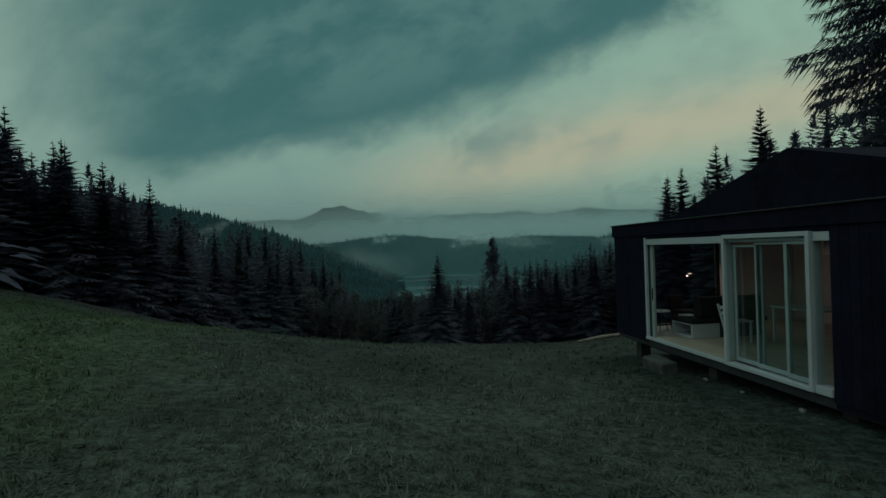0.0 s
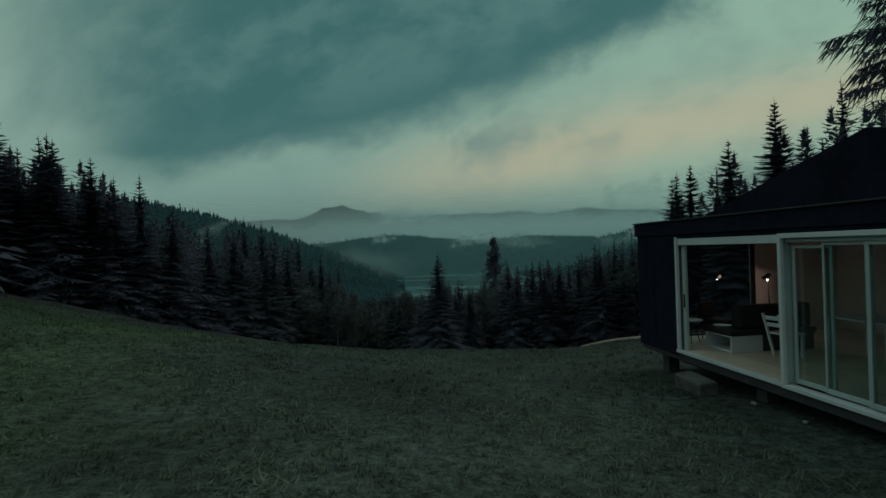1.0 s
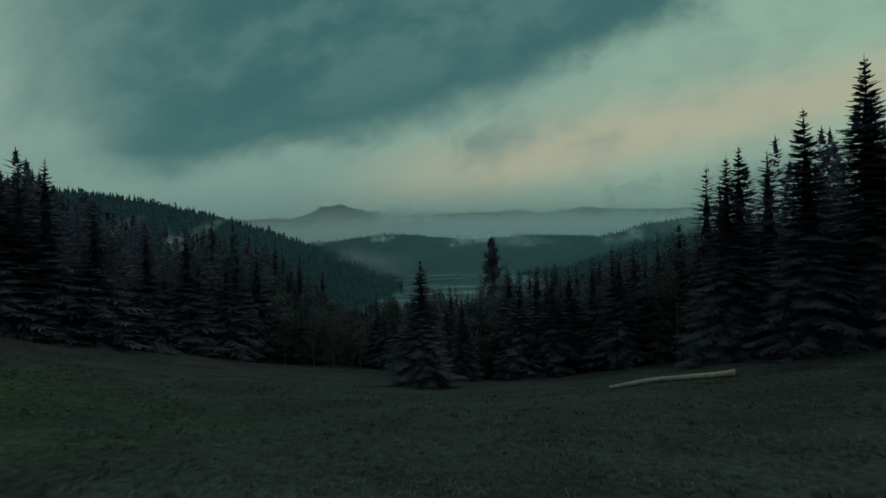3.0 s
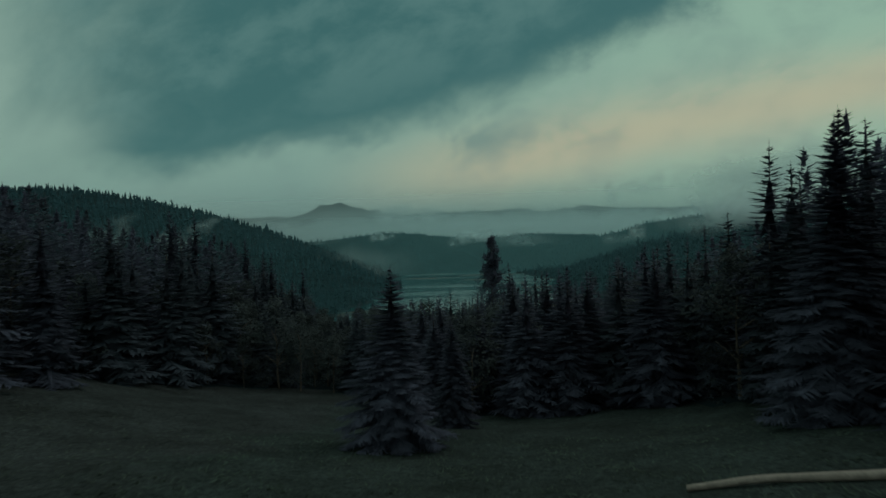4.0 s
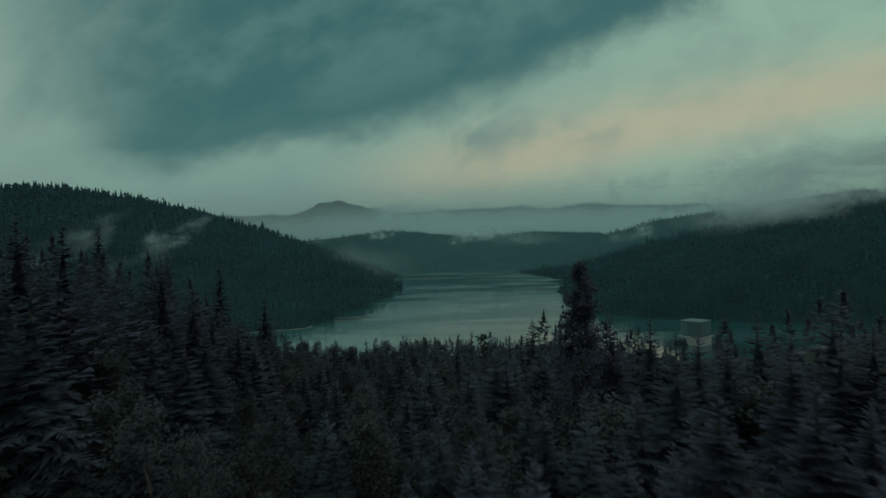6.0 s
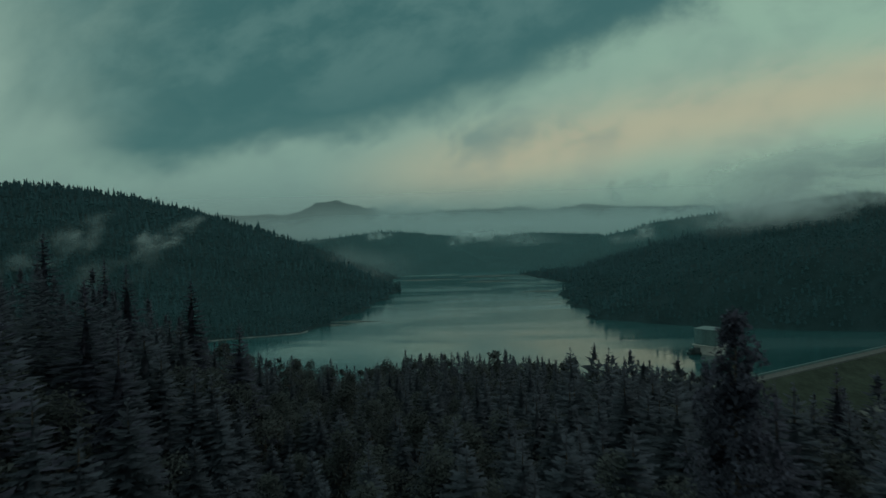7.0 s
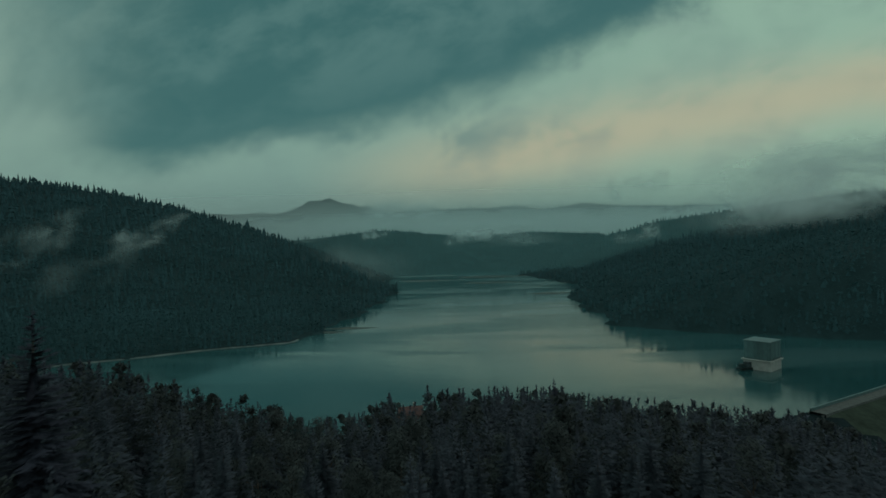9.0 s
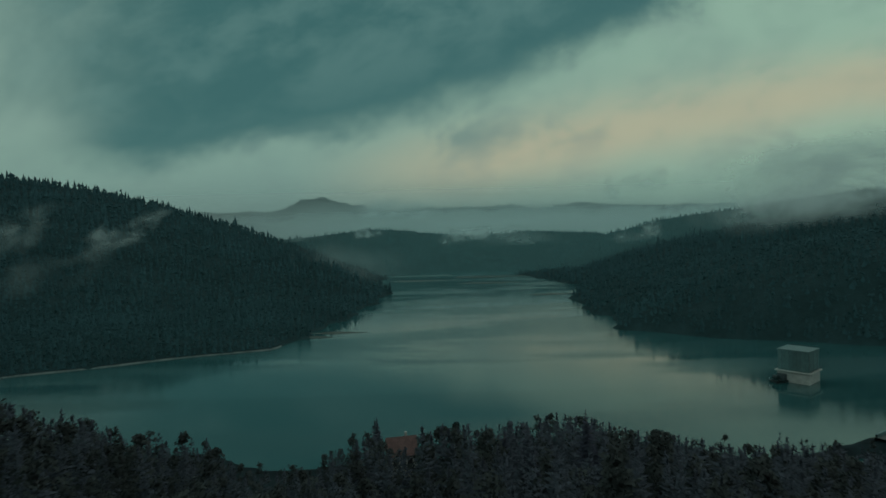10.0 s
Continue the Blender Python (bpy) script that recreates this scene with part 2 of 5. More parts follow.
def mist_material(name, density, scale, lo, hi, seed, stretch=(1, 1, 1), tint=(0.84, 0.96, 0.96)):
    """Thin drifting mist, patchy, coloured by tint; the sheet's own u, v fade it at its rims."""
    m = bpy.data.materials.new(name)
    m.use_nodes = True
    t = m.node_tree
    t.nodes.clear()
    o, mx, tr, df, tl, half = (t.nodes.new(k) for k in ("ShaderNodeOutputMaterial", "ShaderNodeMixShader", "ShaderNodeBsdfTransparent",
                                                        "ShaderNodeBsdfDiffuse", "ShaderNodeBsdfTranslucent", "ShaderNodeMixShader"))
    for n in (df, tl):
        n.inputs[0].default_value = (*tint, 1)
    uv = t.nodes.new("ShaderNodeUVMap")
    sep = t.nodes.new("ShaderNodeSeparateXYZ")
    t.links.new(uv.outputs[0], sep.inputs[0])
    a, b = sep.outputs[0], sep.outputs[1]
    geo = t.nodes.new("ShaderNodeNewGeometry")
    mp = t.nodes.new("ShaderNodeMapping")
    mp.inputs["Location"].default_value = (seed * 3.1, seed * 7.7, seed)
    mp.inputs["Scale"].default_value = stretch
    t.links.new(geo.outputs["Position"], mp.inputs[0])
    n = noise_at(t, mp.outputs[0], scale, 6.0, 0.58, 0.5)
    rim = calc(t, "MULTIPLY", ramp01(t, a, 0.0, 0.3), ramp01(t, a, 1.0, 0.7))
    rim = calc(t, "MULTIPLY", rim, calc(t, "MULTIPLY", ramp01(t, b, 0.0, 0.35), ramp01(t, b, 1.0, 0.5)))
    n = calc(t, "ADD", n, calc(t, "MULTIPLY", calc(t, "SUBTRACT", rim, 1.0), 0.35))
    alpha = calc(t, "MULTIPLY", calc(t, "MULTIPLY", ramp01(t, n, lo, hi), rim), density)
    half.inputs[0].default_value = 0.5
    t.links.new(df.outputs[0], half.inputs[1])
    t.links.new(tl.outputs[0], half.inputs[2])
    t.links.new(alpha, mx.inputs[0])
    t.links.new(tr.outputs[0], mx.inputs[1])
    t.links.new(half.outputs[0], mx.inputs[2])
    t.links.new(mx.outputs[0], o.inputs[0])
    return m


M_GLASS = glass_material()
# glass colour darkened to dim the trees behind the end window
M_DARKENED = glass_material("darkened_glass", (0.72, 0.78, 0.80), 0.03)
M_WATER = water_material()
M_BULB = lamp_material("warm_bulb", (1.0, 0.76, 0.56), 28.0)

# ---- terrain ----
BASE = 47.3


def lerp(v, xs, ys):
    return np.interp(v, xs, ys)


def sstep(v, lo, hi):
    q = np.clip((v - lo) / (hi - lo), 0, 1)
    return q * q * (3 - 2 * q)


CAM_END = (-12.2, 116.88, 50.05)


def sight(px, py, y):
    """A crest as seen from the end of the flight, at the distance y."""
    d = y - CAM_END[1]
    u, v = (px - 784) / 969.0, (432 - py) / 969.0
    return (CAM_END[0] + (u + 0.0117) * d, y, CAM_END[2] + (v - 0.0257 * u) * d)


RIDGES = [
    # crest points, slope, tree height to take off
    ([sight(-200, 300, 800), sight(0, 305, 790), sight(100, 317, 785), sight(258, 350, 765), sight(350, 374, 770), sight(450, 398, 760),
      sight(560, 430, 735), sight(640, 466, 705), sight(680, 500, 690)], 0.34, 9),
    ([sight(1800, 345, 420), sight(1568, 390, 430), sight(1500, 406, 450), sight(1400, 418, 520), sight(1300, 428, 560), sight(1200, 448, 620),
      sight(1100, 468, 680), sight(1000, 482, 750), sight(930, 490, 850)], 0.30, 9),
    ([sight(1700, 315, 640), sight(1568, 342, 660), sight(1450, 366, 700), sight(1340, 386, 738), sight(1270, 402, 770), sight(1180, 430, 850)], 0.32, 9),
    ([sight(1550, 325, 1050), sight(1400, 345, 1060), sight(1300, 362, 1080), sight(1178, 378, 1090), sight(1100, 400, 1120), sight(1000, 425, 1150), sight(900, 450, 1180)], 0.36, 9),
    ([sight(380, 430, 1240), sight(560, 412, 1250), sight(655, 400, 1250), sight(760, 403, 1260), sight(830, 412, 1270), sight(930, 402, 1300), sight(1050, 405, 1300)], 0.36, 8),
    ([sight(100, 390, 1750), sight(380, 376, 1700), sight(470, 375, 1700), sight(505, 369, 1700), sight(545, 352, 1700), sight(575, 349, 1700), sight(620, 362, 1700), sight(700, 372, 1700),
      sight(840, 367, 2100), sight(905, 362, 2100), sight(950, 368, 2100), sight(1000, 362, 2100), sight(1020, 356, 2100), sight(1110, 362, 2100), sight(1300, 360, 2100)], 1.0, 2),
]
LAKE_Y = [235, 260, 304, 342, 360, 386, 450, 560, 683, 700, 760, 850, 1031, 1100, 1125]
LAKE_L = [-110, -165, -195, -188, -150, -97, -80, -70, -62, -110, -120, -100, -80, 30, 96]
LAKE_RY = [235, 255, 293, 325, 345, 356, 381, 421, 452, 553, 637, 700, 911, 1100, 1125]
LAKE_R = [60, 112, 182, 238, 225, 180, 132, 91, 95, 99, 117, 150, 117, 104, 97]


def lake_inside(x, y):
    near = 243 + 6 * np.sin(x * 0.06) + 3 * np.sin(x * 0.17 + 1)
    wob = 4 * np.sin(y * 0.07 + 1) + 2.5 * np.sin(y * 0.19)
    return np.minimum(np.minimum(x - lerp(y, LAKE_Y, LAKE_L) + wob, lerp(y, LAKE_RY, LAKE_R) - x + wob), np.minimum(y - near, 1122 - y))


def dam_axes(x, y):
    """Along the crest, and out from it on the dry side."""
    a = ((x - 115) * 0.873 + (y - 255) * 0.487)
    b = ((x - 115) * 0.487 - (y - 255) * 0.873)
    return a, b


def wobble(x, y):
    return (np.sin(x * 0.031 + 1.3 * np.sin(y * 0.017)) + np.sin(y * 0.037 + 1.1 * np.sin(x * 0.023) + 2) + 0.5 * np.sin(x * 0.11 + y * 0.07) + 0.5 * np.sin(x * 0.06 - y * 0.13 + 1)) / 3


def height(x, y):
    x, y = np.asarray(x, float), np.asarray(y, float)
    c = lerp(y, [-200, -50, 0, 6, 13, 20, 29, 34, 46, 56, 77, 100, 150, 195, 235, 262, 300], [20, 2, -2.35, -2.42, -2.70, -3.5, -4.85, -5.85, -8.45, -10.6, -15.0, -18.8, -28, -38, -46.4, -52, -62])
    kl = lerp(y, [0, 46, 80, 119, 180, 240], [0.15, 0.15, 0.17, 0.24, 0.12, 0.01])
    kr = lerp(y, [0, 60, 110, 200], [0.15, 0.13, -0.06, -0.16])
    side = np.sqrt((x - 4) ** 2 + 64) - 8
    side = 90 * np.tanh(side / 90)
    near = c + np.where(x < 4, kl, kr) * side + 0.045 * np.clip(-x - 12, 0, 40) * (1 - sstep(y, 45, 70))
    soft = 0.10 * np.sin(x * 0.9 + np.sin(y * 0.7)) * np.sin(y * 0.8 + 0.6 * x) + 0.12 * np.sin(x * 0.33 + 1) * np.sin(y * 0.29)
    far = sstep(y, 46, 80)
    near = near + soft * (1 - far) * sstep(np.hypot(x - 6, y - 8), 4, 12) + far * 1.2 * wobble(x * 2, y * 2)
    # shallow hollow across the meadow's lower half, shaped to fit its edge in the camera's view
    hollow = lerp(x, [-34, -24, -18, -12, -5, 0, 10, 20], [0.0, 0.45, 0.75, 0.80, 0.65, 0.40, 0.32, 0.0])
    near = near - hollow * sstep(y, 14, 27) * (1 - sstep(y, 66, 84))
    near = np.maximum(near, -68)
    h = near.copy()
    for pts, slope, off in RIDGES:
        best = np.full(x.shape, -1e4)
        for (ax, ay, az), (bx, by, bz) in zip(pts, pts[1:]):
            dx, dy = bx - ax, by - ay
            s = np.clip(((x - ax) * dx + (y - ay) * dy) / (dx * dx + dy * dy), 0, 1)
            d = np.hypot(x - ax - s * dx, y - ay - s * dy)
            top = az + s * (bz - az) - BASE - off
            best = np.maximum(best, top - slope * (np.sqrt(d * d + 400) - 20) + np.minimum(d / 40, 1) * 5 * wobble(x, y) + (9 * np.abs(wobble(x * 1.3, y * 0.6)) + 4 * wobble(x * 5, y) if slope > 0.9 else 0))
        h = np.maximum(h, best)
    # the land beyond, up to the horizon
    h = np.maximum(h, np.where(y > 1130, -30.0, -70))
    h = np.maximum(h, np.where(y > 2300, 20 + 25 * wobble(x * 0.3, y * 0.3), -70))
    ins = lake_inside(x, y)
    bed = -BASE - 0.4 - np.minimum(np.maximum(ins, 0) * 0.35, 14)
    shore = -BASE + 0.5 + np.minimum(np.maximum(-ins, 0) * 0.12, 6)
    a, b = dam_axes(x, y)
    dry = (b > -1) & (a > -60) & (a < 175) & (y > 120)
    land = np.where(dry, h, np.where(y > 225, np.minimum(np.maximum(h, shore), -BASE + 0.7 + 0.5 * np.maximum(-ins, 0)), h))
    h = np.where(ins > 0, bed, land)
    face = -BASE + 2.4 - np.maximum(b - 2.5, 0) / 3.0
    w = sstep(a, -70, -25) * (1 - sstep(a, 150, 190))
    h = np.where((w > 0) & (b > -2), np.where(b < 75, h * (1 - w) + face * w, np.minimum(h, -BASE - 20)), h)
    return h + BASE


def part(name, bm, mat, parent=None, label="", smooth=False):
    me = bpy.data.meshes.new(name)
    bm.to_mesh(me)
    bm.free()
    me.materials.append(mat)
    if smooth:
        me.polygons.foreach_set("use_smooth", [True] * len(me.polygons))
    ob = new(name, me)
    if parent is not None:
        ob.parent = parent
    if label:
        ob["label"] = label
    return ob


def raw(name, verts, faces, mat, parent=None, smooth=False):
    me = bpy.data.meshes.new(name)
    me.from_pydata([tuple(v) for v in verts] if not isinstance(verts, np.ndarray) else verts.tolist(), [], faces.tolist() if isinstance(faces, np.ndarray) else faces)
    me.materials.append(mat)
    if smooth:
        me.polygons.foreach_set("use_smooth", [True] * len(me.polygons))
    ob = new(name, me)
    if parent is not None:
        ob.parent = parent
    return ob


def box(bm, x0, y0, z0, x1, y1, z1, bevel=0.0):
    r = bmesh.ops.create_cube(bm, size=1.0)
    m = Matrix.LocRotScale(((x0 + x1) / 2, (y0 + y1) / 2, (z0 + z1) / 2), None, (abs(x1 - x0), abs(y1 - y0), abs(z1 - z0)))
    bmesh.ops.transform(bm, matrix=m, verts=r["verts"])
    if bevel:
        es = list({e for v in r["verts"] for e in v.link_edges})
        bmesh.ops.bevel(bm, geom=es, offset=bevel, segments=1, affect="EDGES")
    return r["verts"]


def boxed(name, dims, mat, parent=None, label="", bevel=0.006):
    bm = bmesh.new()
    box(bm, *dims, bevel=bevel)
    return part(name, bm, mat, parent, label)


def tube(bm, p, q, r0, r1, n=8):
    p, q = Vector(p), Vector(q)
    d = q - p
    rot = d.to_track_quat("Z", "Y").to_matrix().to_4x4()
    bmesh.ops.create_cone(bm, cap_ends=True, segments=n, radius1=r0, radius2=r1, depth=d.length, matrix=Matrix.Translation((p + q) / 2) @ rot)


def warped(n, lo, hi, mid, fine):
    """Grid lines dense round mid, wide far off."""
    k = np.linspace(-1, 1, n)
    s = np.sinh(k * fine) / np.sinh(fine)
    return np.where(s < 0, mid + (mid - lo) * s, mid + (hi - mid) * s)


def build_ground():
    gx = warped(261, -2600, 2800, 0, 5.2)
    gy = np.concatenate([np.linspace(-160, -6, 20)[:-1], np.linspace(-6, 60, 100)[:-1], np.linspace(60, 300, 110)[:-1], np.geomspace(300, 4600, 150)])
    X, Y = np.meshgrid(gx, gy)
    Z = height(X, Y)
    n, m = len(gx), len(gy)
    V = np.stack([X, Y, Z], -1).reshape(-1, 3)
    i = (np.arange(m - 1)[:, None] * n + np.arange(n - 1)[None]).ravel()
    Fc = np.stack([i, i + 1, i + n + 1, i + n], -1)
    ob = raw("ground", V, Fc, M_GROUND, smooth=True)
    # forest floor under the trees
    me = ob.data
    me.materials.append(material("forest_floor", (0.015, 0.027, 0.031), 0.95, var=0.4, scale=0.05, bump=0.8, bump_scale=0.7, spec=0.05))
    me.materials.append(M_DAM)
    cx, cy = X[:-1, :-1].ravel(), Y[:-1, :-1].ravel()
    a, b = dam_axes(cx, cy)
    idx = np.where(cy > edge_y(cx) + 1, 1, 0)
    idx = np.where((a > -30) & (a < 170) & (b > -3) & (b < 60), 2, idx)
    me.polygons.foreach_set("material_index", idx.astype(np.int32))
    tagged(ob, "sloping dusk meadow running down through dark forest to hills", "ground", kind="structure")


def edge_y(x):
    return lerp(x, [-90, -60, -35, -29, -25, -20, -14, -8, -4, 0, 8, 14, 19, 26, 40], [-10, 10, 27, 37, 54, 66, 69, 67, 61, 56, 56, 52, 39, 27, 16])


build_ground()
W = raw("lake", [(-420, 200, 0), (17, 200, 0), (420, 424.5, 0), (420, 1140, 0), (-420, 1140, 0)], [(0, 1, 2, 3, 4)], M_WATER)
tagged(W, "still grey-green reservoir water reflecting the dusk sky", "lake", kind="structure")

# ---- trees ----


def spruce_arrays(rng, H, R, whorls, per, twigs, start=0.06, shape=0.9, gap=0.0, wide=1.0, core=0.26, hang=0.3, spray=0.065):
    """Verts and triangles of a spruce crown: feathered boughs in whorls, drooping below and rising at the tip, round a dim core."""
    V, Fc = [], []

    def tri(a, b, c):
        k = len(V)
        V.extend((a, b, c))
        Fc.append((k, k + 1, k + 2))

    def reach_at(f):
        return R * (1 - f) ** shape * min(1.0, 0.8 + 2.2 * (f - start)) + 0.012 * R

    uneven = [rng.uniform(0.8, 1.18) for _ in range(12)]
    for w in range(whorls):
        f = start + (0.975 - start) * (w / (whorls - 1)) ** 0.88
        turn = rng.random() * 6.28
        n = per if f < 0.86 else max(4, per - 2)
        for k in range(n):
            if rng.random() < gap:
                continue
            a = turn + 6.283 * (k + rng.uniform(-0.35, 0.35)) / n
            L = reach_at(f) * rng.uniform(0.72, 1.18) * uneven[int(a * 1.9 + f * 9) % 12]
            z0 = H * f + rng.uniform(-0.5, 0.5) * H / whorls
            slope = (-0.38 + 0.95 * f * f) * rng.uniform(0.7, 1.3)
            curl = 0.20 * (1 - f)
            ca, sa = math.cos(a), math.sin(a)

            def at(q, out=0.0, down=0.0):
                return (ca * L * q - sa * out, sa * L * q + ca * out, z0 + L * (slope * q - curl * q * (1.2 - q)) - down)

            ax = (0.030 * L + 0.0010 * H) * wide
            tri(at(0.0, -ax), at(1.0), at(0.0, ax))
            tri(at(0.6, -ax, 0.01 * L), at(1.05, rng.uniform(-0.06, 0.06) * L), at(0.6, ax, 0.01 * L))
            for t in range(twigs):
                q = 0.08 + 0.90 * (t + rng.random()) / twigs
                side = 1 if t % 2 else -1
                ln = (min(0.50 * L * (1.06 - q) ** 0.7, spray * H) + 0.006 * H * (1.15 - f)) * rng.uniform(0.7, 1.25)
                wd = (0.12 * ln + 0.0016 * H) * wide
                drop = ln * rng.uniform(-0.05, 1.0) * hang * (1.2 - f)
                out = side * ln * rng.uniform(0.45, 0.9)
                b0, b1 = max(0.0, q - wd / L), min(1.0, q + wd / L)
                jit = rng.uniform(-0.22, 0.22) * H / whorls * (1 - f)
                tri(at(b0, 0, jit), at(min(1.06, q + 0.6 * ln / L), out, jit + drop), at(b1, 0, jit))
    if core:
        rings, seg = (8, 6) if twigs > 5 else (4, 5)
        top = 0.84
        for w in range(rings):
            f0, f1 = (start + (top - start) * (w + d) / rings for d in (-0.15, 1.25))
            ph = rng.random() * 6.28
            ring = []
            for k in range(seg):
                r = core * reach_at(max(start, f0)) * rng.uniform(0.7, 1.25)
                ring.append((r * math.cos(ph + 6.283 * k / seg), r * math.sin(ph + 6.283 * k / seg), H * (f0 + rng.uniform(-0.03, 0.03))))
            for k in range(seg):
                tri(ring[k], ring[(k + 1) % seg], (0, 0, H * f1))
    for k in range(3):
        a = k * 2.09
        r = 0.004 * H
        tri((0, 0, H * 1.015), (r * math.cos(a), r * math.sin(a), H * 0.90), (r * math.cos(a + 2), r * math.sin(a + 2), H * 0.90))
    return outward(V, Fc)


def spray_arrays(seed, count, R, size=1.0):
    """A spruce of unit height as loose hanging sprays, for the joined forest."""
    rng = np.random.default_rng(seed)
    f = 0.02 + 0.98 * ((np.arange(count) + rng.random(count)) / count) ** 1.15
    th = rng.uniform(0, 6.283, count)
    rad = R * (1.01 - f) ** 0.95 * np.sqrt(rng.uniform(0.12, 1.25, count))
    ln = size * (0.035 + 0.36 * R * (1.03 - f)) * rng.uniform(0.6, 1.3, count)
    out = np.stack([np.cos(th), np.sin(th), 0.55 - 1.2 * (1 - f)], -1)
    side = np.stack([-np.sin(th), np.cos(th), rng.uniform(-0.5, 0.5, count)], -1)
    c = np.stack([rad * np.cos(th), rad * np.sin(th), f], -1)
    w = (ln * rng.uniform(0.22, 0.42, count))[:, None]
    a, b = c - out * ln[:, None] * 0.4 + side * w, c - out * ln[:, None] * 0.4 - side * w
    tip = c + out * ln[:, None] * 0.7 + side * w * rng.uniform(-1, 1, (count, 1))
    top = np.array([[(0.012, 0, 0.93), (-0.006, 0.01, 0.93), (0, 0, 1.03)], [(-0.006, -0.01, 0.93), (0.012, 0, 0.93), (0, 0, 1.03)]])
    V = np.concatenate([np.stack([a, b, tip], 1), top]).reshape(-1, 3)
    return outward(V, np.arange(len(V)).reshape(-1, 3))


def outward(V, Fc, rise=0.7, up=False):
    """Turns each triangle to face out of its crown, or up."""
    V, Fc = np.asarray(V, float), np.asarray(Fc).copy()
    a, b, c = (V[Fc[:, k]] for k in range(3))
    n, m = np.cross(b - a, c - a), (a + b + c) / 3
    want = np.zeros_like(m)
    want[:, 2] = 1.0
    if not up:
        want = np.stack([m[:, 0], m[:, 1], rise * (np.hypot(m[:, 0], m[:, 1]) + 0.15) if rise else m[:, 2]], -1)
    flip = (n * want).sum(-1) < 0
    Fc[flip] = Fc[flip][:, ::-1]
    return V, Fc


def airy(ob, rise=0.7):
    """Needles and leaves scatter light like the whole crown: normals lean outward and up."""
    me = ob.data
    co = np.empty(len(me.vertices) * 3)
    me.vertices.foreach_get("co", co)
    co = co.reshape(-1, 3)
    return lean_normals(ob, crown_normals(co, rise))


def crown_normals(co, rise=0.7, mid=0.0):
    n = np.stack([co[:, 0], co[:, 1], rise * (np.hypot(co[:, 0], co[:, 1]) + 0.15 * max(1e-3, co[:, 2].max() / 14.0))], -1)
    if mid:
        n = np.stack([co[:, 0], co[:, 1], co[:, 2] - mid * co[:, 2].max()], -1)
    return n / np.maximum(np.linalg.norm(n, axis=1)[:, None], 1e-9)


def lean_normals(ob, n):
    me = ob.data
    me.polygons.foreach_set("use_smooth", [True] * len(me.polygons))
    me.normals_split_custom_set_from_vertices(n.tolist())
    return ob


def trunk_bm(H, r, bend=0.0):
    bm = bmesh.new()
    n = 4
    pts = [(bend * math.sin(i * 1.7), bend * math.cos(i * 1.3) - bend, H * i / n) for i in range(n + 1)]
    pts[0] = (0, 0, -0.8)
    for i in range(n):
        tube(bm, pts[i], pts[i + 1], r * (1 - 0.9 * i / n), r * (1 - 0.9 * (i + 1) / n), 6)
    return bm


def make_spruce(seed, H, R, whorls, per, twigs, start=0.06, shape=0.9, gap=0.05, wide=1.0, spray=0.065, label="tall dark spruce with drooping ragged boughs"):
    rng = random.Random(seed)
    e = new("spruce_tree")
    part("trunk", trunk_bm(H * 0.95, 0.011 * H), M_BARK, e)
    V, Fc = spruce_arrays(rng, H, R, whorls, per, twigs, start, shape, gap, wide, spray=spray)
    airy(raw("crown", V, Fc, M_SLOPE if twigs < 18 else M_NEEDLE, e))
    return tagged(e, label, "tree", "forest spruces")


def leaf_arrays(rng, H, R, clumps, leaves, size, low=0.22):
    V, Fc = [], []
    for c in range(clumps):
        f = low + (1 - low) * rng.random() ** 0.8
        rad = R * math.sin(math.pi * min(1, 0.12 + 0.88 * (f - low) / (1 - low)) ** 0.8) * rng.uniform(0.35, 1.0)
        a = rng.random() * 6.283
        cx, cy, cz = rad * math.cos(a), rad * math.sin(a), H * f
        cr = R * rng.uniform(0.18, 0.34)
        for k in range(leaves):
            d = Vector((rng.gauss(0, 1), rng.gauss(0, 1), rng.gauss(0, 0.8))).normalized() * cr * rng.uniform(0.5, 1.1)
            p = Vector((cx, cy, cz)) + d
            n = Vector((rng.gauss(0, 1), rng.gauss(0, 1), rng.gauss(0, 1))).normalized()
            t1 = n.orthogonal().normalized()
            t2 = n.cross(t1)
            s = size * rng.uniform(0.6, 1.3)
            i = len(V)
            V.extend((tuple(p - t1 * s * 0.5 - t2 * s * 0.3), tuple(p + t1 * s * 0.8), tuple(p - t1 * s * 0.4 + t2 * s * 0.5)))
            Fc.append((i, i + 1, i + 2))
    V, Fc = np.array(V), np.array(Fc)
    lift = np.array([0, 0, 0.45 * H])
    _, Fc = outward(V - lift, Fc, 0.0)
    return V, Fc


def make_broadleaf(seed, H, R, clumps, leaves, size, label="grey-green broadleaf tree with loose airy crown", name="broadleaf_tree", low=0.22):
    rng = random.Random(seed)
    e = new(name)
    bm = trunk_bm(H * 0.72, 0.012 * H, 0.05)
    for k in range(6):
        a, f = rng.random() * 6.28, rng.uniform(0.25, 0.7)
        tube(bm, (0, 0, H * f), (math.cos(a) * R * 0.4, math.sin(a) * R * 0.4, H * (f + 0.12)), 0.007 * H, 0.002 * H, 5)
    part("trunk", bm, M_BARK, e)
    V, Fc = leaf_arrays(rng, H, R, clumps, leaves, size, low)
    lean_normals(raw("crown", V, Fc, M_LEAF, e), crown_normals(V, mid=0.4))
    return tagged(e, label, "tree", "forest broadleaves")


def lane_x(y):
    return lerp(y, [20, 45, 60, 80, 105, 120], [1.5, -1.2, -4, -9.5, -12, -12])


